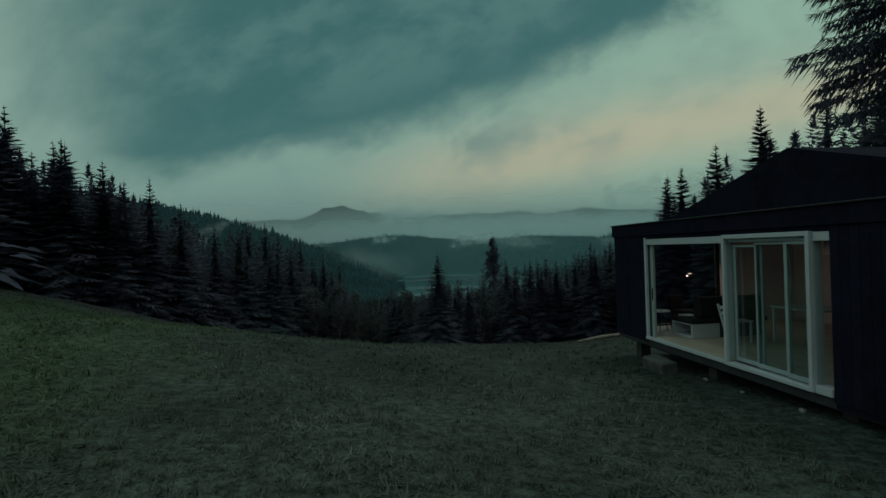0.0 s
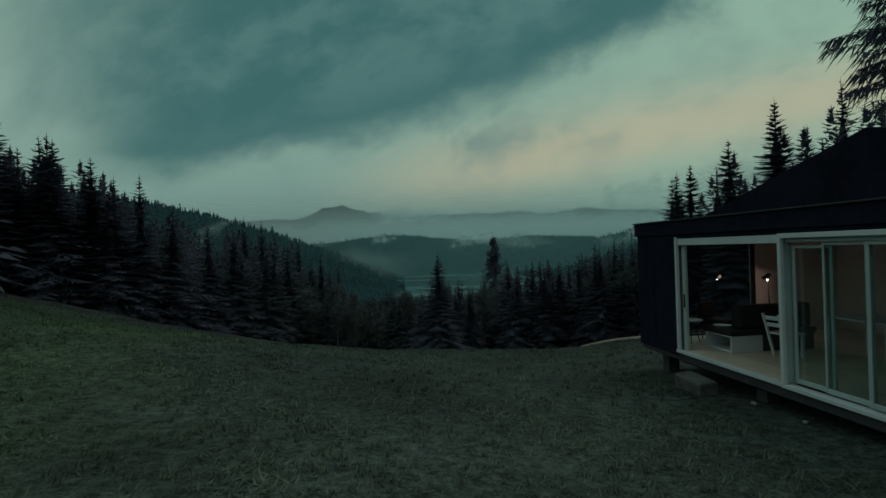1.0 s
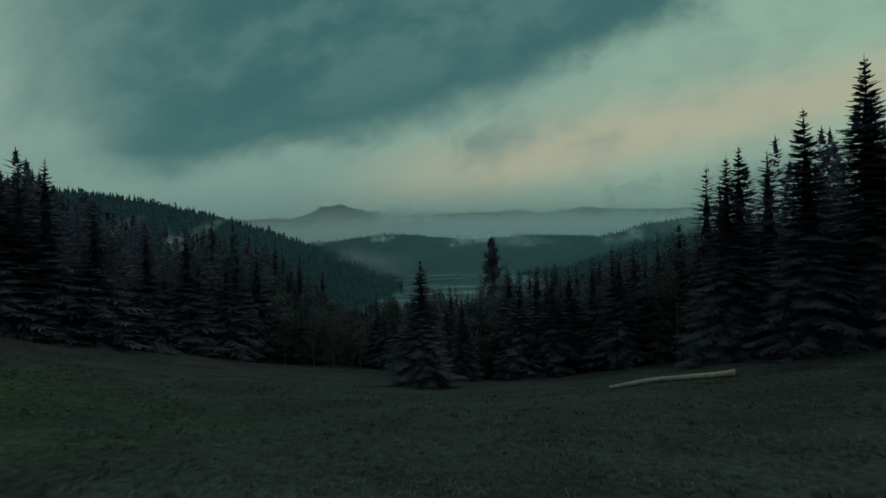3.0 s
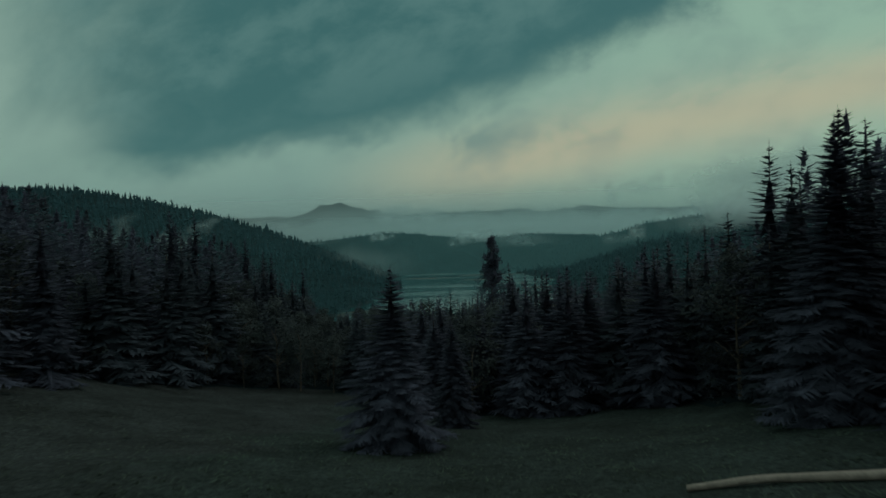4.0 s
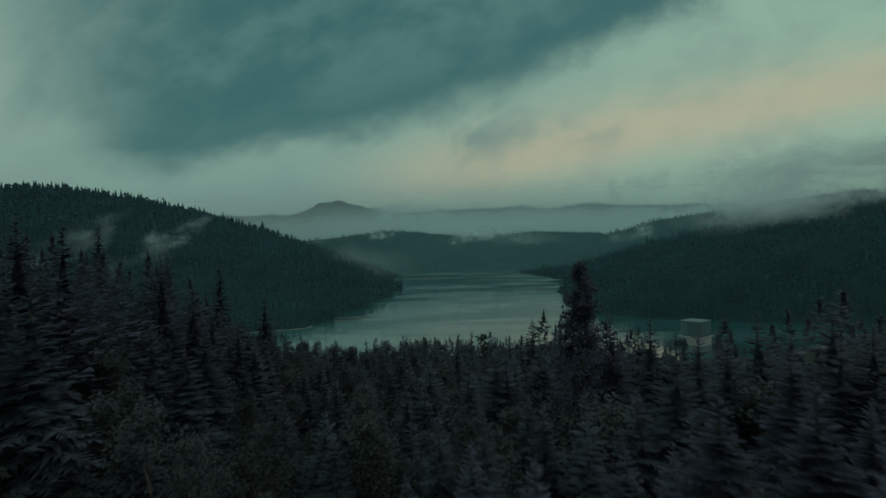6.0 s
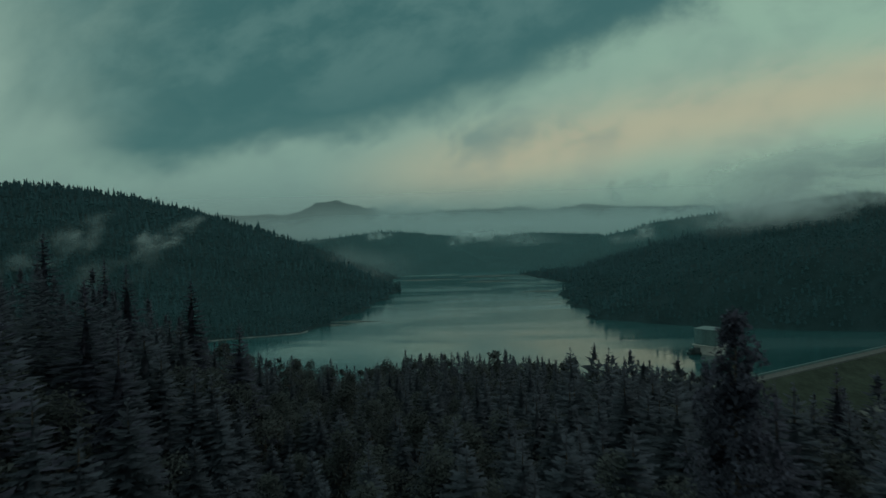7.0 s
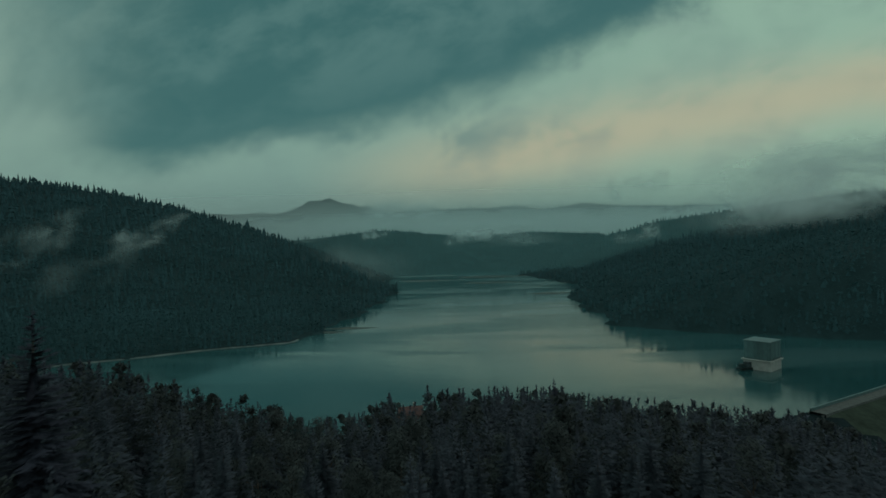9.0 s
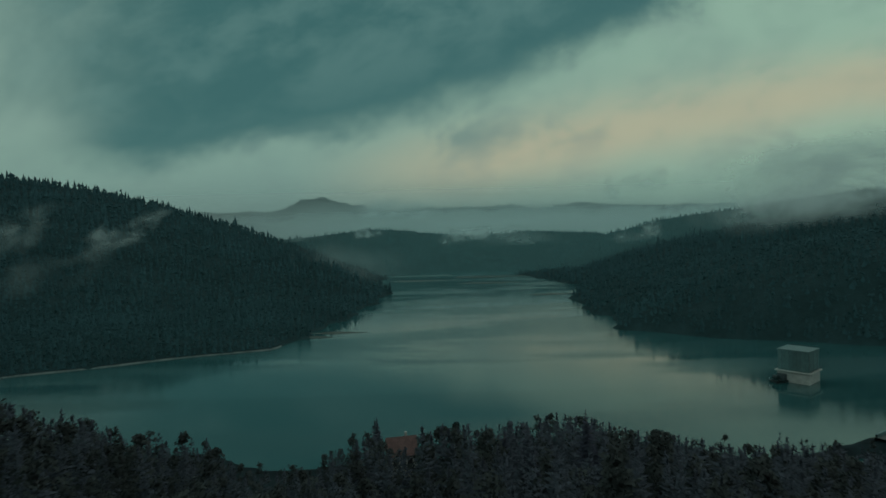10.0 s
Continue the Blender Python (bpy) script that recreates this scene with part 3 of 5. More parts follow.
# treetop limits fitted to the camera's view at five points of its flight: sideways slope, upward slope
FROM_MEADOW = ((0.0, 0.0, 47.3), [-0.891, -0.829, -0.779, -0.704, -0.642, -0.591, -0.534, -0.482, -0.437, -0.383, -0.342, -0.285, -0.25, -0.209, -0.184, -0.164, -0.116, -0.065, -0.028, 0.029, 0.107, 0.164, 0.215, 0.257, 0.298, 0.361, 0.393, 0.466, 0.569, 0.702, 0.793],
               [0.335, 0.29, 0.184, 0.202, 0.169, 0.115, 0.076, 0.061, 0.019, 0.05, 0.044, 0.011, -0.022, -0.039, -0.086, -0.102, -0.073, -0.084, -0.06, -0.056, -0.038, -0.03, -0.021, 0.003, 0.002, 0.041, 0.101, 0.15, 0.198, 0.244, 0.302])
FROM_EDGE = ((1.07, 33.2, 47.9), [-1.2, -0.836, -0.773, -0.71, -0.646, -0.593, -0.563, -0.511, -0.464, -0.433, -0.402, -0.368, -0.325, -0.285, -0.255, -0.213, -0.17, -0.129, -0.093, -0.057, -0.004, 0.036, 0.079, 0.12, 0.161, 0.202, 0.254, 0.305, 0.398, 0.51, 0.612, 0.782, 1.1],
             [0.4, 0.114, 0.076, 0.074, 0.085, 0.08, 0.053, 0.026, 0.024, -0.008, -0.025, -0.083, -0.053, -0.117, -0.135, -0.124, -0.11, -0.129, -0.122, -0.144, -0.099, -0.131, -0.091, -0.072, -0.083, -0.079, -0.066, -0.067, -0.034, -0.022, -0.015, 0.01, 0.4])
FROM_CLEARING = ((-5.2, 65.3, 51.2), [-1.2, -0.828, -0.767, -0.714, -0.663, -0.612, -0.539, -0.478, -0.416, -0.343, -0.27, -0.211, -0.167, -0.104, -0.042, 0.031, 0.088, 0.134, 0.206, 0.288, 0.35, 0.411, 0.472, 0.563, 0.665, 0.785],
                 [0.3, 0.016, -0.043, -0.029, -0.062, -0.1, -0.122, -0.166, -0.193, -0.216, -0.212, -0.224, -0.241, -0.227, -0.211, -0.21, -0.201, -0.217, -0.229, -0.218, -0.228, -0.24, -0.263, -0.28, -0.313, -0.336])
FROM_SLOPE = ((-11.5, 92.5, 51.0), [-1.1, -0.813, -0.71, -0.607, -0.556, -0.463, -0.402, -0.32, -0.238, -0.197, -0.155, -0.102, -0.071, 0.012, 0.084, 0.168, 0.219, 0.27, 0.353, 0.442, 0.519, 0.623, 0.684, 0.806],
              [0.1, -0.182, -0.2, -0.203, -0.222, -0.233, -0.271, -0.294, -0.322, -0.313, -0.293, -0.263, -0.28, -0.261, -0.268, -0.248, -0.27, -0.279, -0.291, -0.278, -0.296, -0.311, -0.342, -0.397])
FROM_SHORE = ((-12.2, 116.9, 50.05), [-1.1, -0.799, -0.729, -0.658, -0.567, -0.425, -0.354, -0.251, -0.188, -0.125, -0.084, -0.011, 0.092, 0.212, 0.28, 0.363, 0.467, 0.572, 0.635, 0.822],
              [0.0, -0.254, -0.302, -0.299, -0.338, -0.363, -0.41, -0.405, -0.37, -0.32, -0.358, -0.334, -0.339, -0.32, -0.334, -0.356, -0.374, -0.393, -0.377, -0.406])
SKYLINES = [FROM_MEADOW, FROM_EDGE, FROM_CLEARING, FROM_SLOPE, FROM_SHORE]


def path_clear(x, y):
    """Highest treetop at a place, fitted to the camera's skylines and kept clear of its flight."""
    lane = lane_x(y)
    fly = lerp(y, [40, 60, 80, 100, 117, 140], [46.4, 48.6, 48.6, 47.6, 45.5, 44.0]) + 0.35 * max(0.0, abs(x - lane) - 2.0) ** 1.1
    return min([fly] + [ez + 0.6 + (y - ey) * lerp((x - ex) / (y - ey), side, rise) for (ex, ey, ez), side, rise in SKYLINES if y > ey + 8])


# unit models: 1 m tall is not used; each is built 14 or 9 m tall and scaled to tops fitted to the camera's view
SPRUCES = [make_spruce(11 + i, 14.0, r, 44, 7, 18, s, sh, g, 1.6) for i, (r, s, sh, g) in enumerate(
    ((3.2, 0.02, 0.92, 0.03), (2.9, 0.03, 0.97, 0.08), (3.3, 0.02, 0.88, 0.05), (3.0, 0.04, 0.94, 0.12), (3.6, 0.02, 1.0, 0.04)))]
FINE = [make_spruce(17 + i, 14.0, r, 50, 9, 56, 0.02, sh, g, 0.95, 0.040) for i, (r, sh, g) in enumerate(((3.2, 0.90, 0.02), (3.1, 0.92, 0.04)))]
SLIM = [make_spruce(21 + i, 14.0, r, 30, 7, 16, s, sh, g, 1.7) for i, (r, s, sh, g) in enumerate(
    ((2.8, 0.03, 0.84, 0.03), (2.5, 0.05, 0.90, 0.08), (3.1, 0.03, 0.80, 0.05), (2.6, 0.06, 0.86, 0.10)))]
BROAD = [make_broadleaf(40 + i, 9.0, r, 64, 48, 0.14, low=l) for i, (r, l) in enumerate(((2.3, 0.10), (1.9, 0.15), (2.7, 0.06)))]
LOOSE = [make_broadleaf(50 + i, 9.0, r, 50, 34, 0.20, low=l) for i, (r, l) in enumerate(((2.4, 0.10), (2.0, 0.12), (2.8, 0.06)))]
PLANTED = []
used = set()


def plant(model, x, y, top=None, h=None, turn=None, fat=1.0, rng=random.Random(5)):
    base_h = 9.0 if model.name.startswith("broadleaf") else 14.0
    g = float(height(x, y))
    if h is None:
        h = top - g
    s = h / base_h
    m = Matrix.LocRotScale((x, y, g - 0.05), Euler((rng.uniform(-0.02, 0.02), rng.uniform(-0.02, 0.02), turn if turn is not None else rng.random() * 6.28)), (s * fat, s * fat, s))
    if model.name not in used:
        used.add(model.name)
        model.matrix_basis = m
        ob = model
    else:
        ob = copy_thing(model, m)
        ob.matrix_basis = m
    PLANTED.append((x, y))
    return ob


S, D, N = SPRUCES, BROAD, FINE
NAMED = [  # model, x, y, top above the lake
    (S[0], -31.5, 84.1, 53.2), (S[1], -29.2, 85.5, 52.8), (S[0], -25.5, 90.9, 50.0), (S[2], -22, 105.1, 45.2), (S[3], -20.5, 86, 47.8),
    (N[0], 18.7, 44.7, 53.4), (S[4], 20.8, 53.8, 53.6), (N[1], 21, 36.8, 56.4), (N[0], 18, 36.9, 53.8), (N[1], 16.2, 41.5, 52.4), (S[3], 25.2, 40.5, 55.4), (S[1], 27.4, 39.6, 58.3), (S[0], 30.6, 41.0, 57.6),
    (S[4], -32, 44.6, 57.3), (S[2], -27.1, 42.6, 55.2), (S[1], -24.5, 44.0, 54.0), (S[0], -36, 41, 58.5), (S[3], -29.5, 46, 55), (S[0], -38.5, 36, 60.5),
    (S[0], 23, 97.6, 42.0), (N[1], 11.4, 68.2, 46.0), (N[0], -1.2, 44.0, 47.0), (N[1], 1.5, 50.5, 44.0), (S[0], -31.5, 38.5, 58.7), (S[2], -34.5, 41.5, 58.0), (S[2], 17.5, 22.5, 53.6),
    (S[1], -26.1, 233, 14.0), (S[0], 10.1, 199.5, 24.5), (S[1], -4.1, 189.2, 26.2), (S[2], 0.3, 193.9, 24.2), (S[1], -25.4, 201.2, 20.4),
    (S[3], 7.8, 78.6, 46.2), (S[2], -33.5, 43, 56.3), (S[0], -30, 41.5, 56.6), (S[4], -27.8, 46, 54.2), (S[1], -25.5, 41.8, 53.0), (S[4], -23.6, 47, 51.8), (S[0], -28.4, 39.4, 56.4), (S[2], -22.5, 52, 50.6),
    (S[2], -49, 119, 54.0), (S[1], -43, 121, 51.0), (S[0], -39, 118, 50.2), (S[2], -34, 122, 48.2),
]
for mdl, x, y, top in NAMED:
    plant(mdl, x, y, top, fat=1.5 if (top < 47.5 and y < 50) or (x < -23 and y < 50) else 1.2)
for mdl, x, y, h in ((D[0], -12.3, 68.6, 7.0), (D[1], -9.3, 68.4, 5.0), (D[2], -14.6, 69.8, 8.0), (D[0], -30.5, 40.5, 5.5), (D[2], -26.5, 52.0, 6.0), (D[1], -17.5, 69.0, 4.5)):
    plant(mdl, x, y, h=h, fat=1.2)


def make_pine():
    """The tall see-through tree that stands over the lane."""
    rng = random.Random(77)
    e = new("pine_tree")
    g = float(height(5.7, 77.7))
    H = 48.6 - g
    bm = trunk_bm(H * 0.96, 0.2, 0.08)
    for k in range(34):
        f, a = 0.30 + 0.62 * k / 34, k * 2.4
        r = 1.5 * (1.1 - f)
        tube(bm, (0, 0, H * f), (r * math.cos(a), r * math.sin(a), H * f + 0.35 * r), 0.04, 0.012, 5)
    part("trunk", bm, M_BARK, e)
    Vs, Fs, k = [], [], 0
    # short dense tufts on every limb, thinner towards the blunt top
    for low, high, wide, tufts in ((0.0, 0.62, 2.3, 90), (0.30, 0.85, 1.9, 90), (0.55, 1.0, 1.25, 80)):
        V, Fc = leaf_arrays(rng, H * (high - low), wide, tufts, 56, 0.13, 0.25)
        Vs.append(V + np.array([0, 0, H * low]))
        Fs.append(Fc + k)
        k += len(V)
    V = np.concatenate(Vs)
    lean_normals(raw("crown", V, np.concatenate(Fs), M_NEEDLE, e), crown_normals(V, mid=0.45))
    e.matrix_basis = pose(5.7, 77.7, g)
    tagged(e, "tall sparse conifer with a blunt see-through crown", "tree")
    PLANTED.append((5.7, 77.7))


make_pine()


def make_old_spruce():
    rng = random.Random(31)
    e = new("spruce_tree")
    g = float(height(13.9, 16.4))
    part("trunk", trunk_bm(17.0, 0.24), M_BARK, e)
    V, Fc = spruce_arrays(rng, 17.5, 4.2, 38, 10, 90, 0.38, 0.7, 0.06, 0.45, 0.1, 1.5, 0.022)
    raw("crown", V, Fc, M_NEEDLE, e)
    e.matrix_basis = pose(13.9, 16.4, g)
    tagged(e, "old tall spruce with high drooping boughs behind the cabin", "tree", "forest spruces")
    PLANTED.append((13.9, 16.4))


make_old_spruce()


def grow_forest():
    rng = random.Random(9)
    spots = []
    # jittered grid over the near slope
    for iy in range(0, 78):
        for ix in range(-62, 62):
            x, y = ix * 2.9 + rng.uniform(-1.2, 1.2), 12 + iy * 3.0 + rng.uniform(-1.2, 1.2)
            if y < edge_y(x) + 0.5 or lake_inside(x, y) > -2.5 or abs(x) > 8 + 0.84 * y or (y > 110 and abs(x + 6) > 6 + 0.86 * (y - 38)):
                continue
            a, b = dam_axes(x, y)
            if a > -26 and b > -6:
                continue
            if 2.0 < x < 11.5 and y < 16:
                continue
            if y > 120 and (x + 5) / (y - 65) > 0.56 and rng.random() < 0.94:
                continue
            if y > 112 and rng.random() < 0.42:
                continue
            spots.append((x, y))
    near = [(x, y) for x, y in spots if all((x - px) ** 2 + (y - py) ** 2 > 4.5 for px, py in PLANTED)]
    stations = ((0, 0), (0, 20), (0, 32), (-2, 45), (-5, 65), (-10, 88), (-12, 112))

    def nearness(p):
        ahead = [math.hypot(p[0] - a, p[1] - b) for a, b in stations if abs(p[0] - a) < 0.95 * (p[1] - b)]
        return min(ahead) if ahead else 150 + p[1]

    near.sort(key=nearness)
    singles = spruces = broad = 0
    rest = []
    for x, y in near:
        g = float(height(x, y))
        tall = (18.5 if y < 112 and x < -6 else 15.5 if y < 112 else 12.5) + 2.5 * math.sin(x * 0.21) * math.sin(y * 0.13) + rng.uniform(-3, 2.5)
        lane = path_clear(x, y) - (2.8 * rng.random() ** 1.9 if y < 110 else 3.8 * rng.random() ** 2.0)
        if y > 140 and rng.random() < 0.08:
            lane += rng.uniform(0.5, 2.0)
        if y > 165:
            tall = max(tall, 14.5)
        front = y - edge_y(x)
        if front < 4 and rng.random() < 0.35:
            tall *= 0.6
        if 190 < y < 240 and abs((x + 12.2) / (y - 117) + 0.074) < 0.035:
            lane = min(lane, 50.05 - 0.375 * (y - 117))
        if (x + 20.5) ** 2 + (y - 229) ** 2 < 26:
            continue
        h = min(tall, lane - g)
        if h < 2.2:
            continue
        leafy = rng.random() < (0.14 if y < 72 else 0.42 if y < 110 else 0.38 if y < 160 else 0.36)
        if leafy:
            h = min(h, rng.uniform(5.5, 9.5) if y < 150 else rng.uniform(8, 14))
            if front < 3:
                h = min(h, rng.uniform(2.5, 5))
        if (leafy and broad < 240) or (not leafy and spruces < 240):
            kind = (BROAD if broad < 80 else LOOSE) if leafy else (SPRUCES if y < 66 and spruces < 110 else SLIM)
            plant(kind[rng.randrange(len(kind))], x, y, h=h, fat=rng.uniform(1.25, 1.75) if y < 112 else rng.uniform(1.0, 1.35))
            broad, spruces = broad + leafy, spruces + (not leafy)
        else:
            rest.append((x, y, g, h, leafy))
    # the rest of the slope, joined
    kinds = [spray_arrays(60 + i, 190, r) for i, r in enumerate((0.22, 0.26, 0.19, 0.24))]
    close = [spray_arrays(70 + i, 380, r, 0.68) for i, r in enumerate((0.22, 0.26, 0.20, 0.24))]
    leafs = []
    for i in range(3):
        leafs.append(leaf_arrays(random.Random(80 + i), 1.0, 0.25, 28, 19, 0.036, 0.12))
    for name, want, low, high, group, mat, label in (("spruce_forest", False, 0, 85, kinds, M_NEEDLE, "dense blue-black spruce forest beside the meadow"),
                                                     ("spruce_forest", False, 85, 400, kinds, M_SLOPE, "dense dark spruce forest on the slope to the lake"),
                                                     ("broadleaf_forest", True, 0, 400, leafs, M_LEAF, "paler broadleaf crowns scattered through the spruce slope")):
        VV, FF, NN, k = [], [], [], 0
        for x, y, g, h, leafy in rest:
            if leafy != want or not low <= y < high:
                continue
            V, Fc = (close if not want and nearness((x, y)) < 75 else group)[rng.randrange(len(group))]
            a = rng.random() * 6.28
            ca, sa = math.cos(a), math.sin(a)
            w = h * (rng.uniform(1.0, 1.45) if y < 112 else rng.uniform(0.9, 1.25))
            P = np.stack([(V[:, 0] * ca - V[:, 1] * sa) * w + x, (V[:, 0] * sa + V[:, 1] * ca) * w + y, V[:, 2] * h + g - 0.1], -1)
            N = crown_normals(V, mid=0.4 if want else 0.0)
            NN.append(np.stack([N[:, 0] * ca - N[:, 1] * sa, N[:, 0] * sa + N[:, 1] * ca, N[:, 2]], -1))
            VV.append(P)
            FF.append(Fc + k)
            k += len(P)
        if VV:
            tagged(lean_normals(raw(name, np.concatenate(VV), np.concatenate(FF), mat), np.concatenate(NN)), label, "forest", kind="stuff")


grow_forest()


def far_woods():
    rng = np.random.default_rng(4)
    # even over the hills, and thicker on the two slopes next to the water
    n, k = 80000, 110000
    y = np.concatenate([255 + (1500 - 255) * rng.random(n) ** 1.25, 250 + 480 * rng.random(k)])
    x = np.concatenate([-12 + (y[:n] - 60) * rng.uniform(-1.05, 1.05, n), -12 + (y[n:] - 70) * rng.uniform(-0.95, 0.95, k)])
    ok = lake_inside(x, y) < -3
    a, b = dam_axes(x, y)
    ok &= ~((a > -30) & (a < 185) & (b > -6) & (b < 90))
    x, y = x[ok], y[ok]
    z = height(x, y)
    keep = (z > 0.8) & (y < 1420)
    x, y, z = x[keep], y[keep], z[keep]
    cell = set()
    pick = []
    for i in range(len(x)):
        step = 1.9 + y[i] * 0.0037
        key = (int(x[i] / step), int(y[i] / step))
        if key not in cell:
            cell.add(key)
            pick.append(i)
    x, y, z = (q[pick] for q in (x, y, z))
    m = len(x)
    stand = 0.5 + 0.5 * wobble(x * 2.3, y * 2.3)
    h = rng.uniform(5.5, 11.0, m) * (0.8 + 0.4 * stand) * np.where(y > 850, 0.7, 1.0)
    leafy = rng.random(m) < 0.35 + 0.35 * (stand < 0.45)
    grove = (x > 60) & (y < 560) & (rng.random(m) < 0.65)
    leafy |= grove
    h[grove] *= 0.8
    h[leafy] *= 0.8
    tall = rng.random(m) < 0.05
    h[tall] *= 1.35
    r = np.where(leafy, h * 0.36, h * 0.25)
    thick = np.where(y < 420, 0.55, np.where(y < 620, 0.7, 1.0))
    Vs, Ns = [], []
    # ragged cones and domes
    for lo, rad, hi, dome in ((-0.05, 1.0, 0.55, 0.6), (0.28, 0.70, 1.06, 0.92)):
        seg = 5
        th = rng.uniform(0, 6.28, m)[:, None] + np.arange(seg)[None] * 6.283 / seg
        rr = (r * thick)[:, None] * np.where(leafy[:, None], 1.0 if lo < 0.1 else 0.9, rad) * rng.uniform(0.5, 1.3, (m, seg))
        low = np.where(leafy[:, None] & (lo > 0.1), 0.52, lo)
        zz = z[:, None] + h[:, None] * (low + rng.uniform(-0.10, 0.10, (m, seg)))
        ring = np.stack([x[:, None] + rr * np.cos(th), y[:, None] + rr * np.sin(th), zz], -1)
        apex = np.stack([x + rng.uniform(-0.3, 0.3, m), y + rng.uniform(-0.3, 0.3, m), z + h * np.where(leafy, dome, hi) * (0.25 + 0.75 * thick)], -1)
        nr = np.stack([np.cos(th), np.sin(th), np.full_like(th, 0.8)], -1)
        for k in range(seg):
            q = (k + 1) % seg
            Vs.append(np.stack([ring[:, k], ring[:, q], apex], 1).reshape(-1, 3))
            Ns.append(np.stack([nr[:, k], nr[:, q], (nr[:, k] + nr[:, q]) / 2 + np.array([0, 0, 0.2])], 1).reshape(-1, 3))
    # loose sprays break up the nearer crowns
    for band, count in (y < 420, 42), ((y >= 420) & (y < 620), 20), ((y >= 620) & (y < 800), 6):
        q = np.nonzero(band)[0]
        k = len(q)
        f = (np.arange(count)[None] + rng.random((k, count))) / count
        f = np.where(leafy[q, None], 0.1 + 0.85 * f, f ** 1.25)
        rad = np.where(leafy[q, None], np.sqrt(np.clip(1 - (2 * f - 0.9) ** 2, 0.05, 1)), 1.02 - f) * r[q, None] * rng.uniform(0.6, 1.1, (k, count))
        th = rng.uniform(0, 6.283, (k, count))
        c = np.stack([x[q, None] + rad * np.cos(th), y[q, None] + rad * np.sin(th), z[q, None] + h[q, None] * f], -1)
        out = np.stack([np.cos(th), np.sin(th), np.where(leafy[q, None], 2 * f - 0.7, 0.35)], -1)
        size = (h[q, None] * (0.075 if count > 40 else 0.10 if count > 10 else 0.13) * (1.15 - 0.6 * f))[..., None, None]
        tri = rng.normal(0, 0.62, (k, count, 3, 3)) * size
        tri[..., 2] *= 0.8
        tri[..., 0, :] += out * size[..., 0] * np.array([0.5, 0.5, 0.0]) + np.array([0, 0, -0.25]) * size[..., 0]
        P = c[:, :, None, :] + tri
        P[..., 2] = np.maximum(P[..., 2], z[q, None, None] - 0.2)
        tip = np.argmax(f, 1)
        P[np.arange(k), tip, 0] = np.stack([x[q], y[q], z[q] + h[q] * np.where(leafy[q], 0.98, 1.1)], -1)
        n = out.copy()
        n[..., 2] = n[..., 2] * 0.6 + 0.8
        Vs.append(P.reshape(-1, 3))
        Ns.append(np.repeat(n.reshape(-1, 3), 3, 0))
    V, N = np.concatenate(Vs), np.concatenate(Ns)
    Fc = np.arange(len(V)).reshape(-1, 3)
    a, b, c = V[0::3], V[1::3], V[2::3]
    flip = (np.cross(b - a, c - a) * N[0::3]).sum(-1) < 0
    Fc[flip] = Fc[flip][:, ::-1]
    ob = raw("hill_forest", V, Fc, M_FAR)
    lean_normals(ob, N / np.linalg.norm(N, axis=1)[:, None])
    tagged(ob, "dark conifer woods covering the hills round the lake", "forest", kind="stuff")


far_woods()

# ---- mist ----


def mist_sheet(name, x0, x1, y, z0, z1, density, scale, lo, hi, seed, bow=0.0, lean=0.0, label="thin white mist drifting over the wooded slope", stretch=(1, 1, 1), tint=(0.84, 0.96, 0.96), rise=0.0, skew=0.0):
    n, m = 24, 10
    V, Fc, uv = [], [], []
    for j in range(m + 1):
        for i in range(n + 1):
            a, b = i / n, j / m
            V.append((x0 + (x1 - x0) * a, y + bow * (2 * a - 1) ** 2 + lean * b + skew * a, z0 + (z1 - z0) * b + rise * a))
            uv.append((a, b))
    for j in range(m):
        for i in range(n):
            k = j * (n + 1) + i
            Fc.append((k, k + 1, k + n + 2, k + n + 1))
    ob = raw(name, V, Fc, mist_material(name, density, scale, lo, hi, seed, stretch, tint), smooth=True)
    layer = ob.data.uv_layers.new(name="UVMap")
    for lp in ob.data.loops:
        layer.data[lp.index].uv = uv[lp.vertex_index]
    return tagged(ob, label, "mist", kind="stuff")


mist_sheet("haze_bank", -1800, 2300, 1500, -120, 262, 0.84, 0.002, 0.0, 0.25, 10, label="pale haze before the farthest mountains")
mist_sheet("valley_mist", -800, 1500, 1440, 10, 178, 0.97, 0.006, 0.05, 0.36, 1, lean=80, label="white bank of mist lying in the far valley")
mist_sheet("valley_mist", -480, 420, 1190, -25, 125, 0.50, 0.012, 0.38, 0.74, 2, lean=40, label="white bank of mist lying in the far valley", stretch=(0.7, 1, 1.5))
mist_sheet("valley_mist", -260, 20, 1520, 96, 190, 0.85, 0.013, 0.20, 0.52, 41, lean=20, label="hump of white mist before the farthest mountains")
# blue-green cast of distant air is painted into the tint of these sheets
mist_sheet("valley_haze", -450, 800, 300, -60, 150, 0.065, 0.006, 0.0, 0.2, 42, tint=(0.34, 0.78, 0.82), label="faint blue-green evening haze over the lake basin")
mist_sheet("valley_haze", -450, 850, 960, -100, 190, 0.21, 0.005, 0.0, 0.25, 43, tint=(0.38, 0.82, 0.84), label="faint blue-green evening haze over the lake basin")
mist_sheet("low_cloud", 360, 640, 1470, 110, 250, 0.40, 0.009, 0.30, 0.62, 12, lean=60, label="torn grey cloud hanging low over the ridge", stretch=(1, 1, 0.9), rise=40)
mist_sheet("ridge_cloud", 190, 780, 700, 26, 150, 0.95, 0.014, 0.16, 0.50, 5, lean=15, stretch=(0.6, 1, 1.4), rise=62, skew=-290, label="bank of low cloud lying along the wooded ridge")
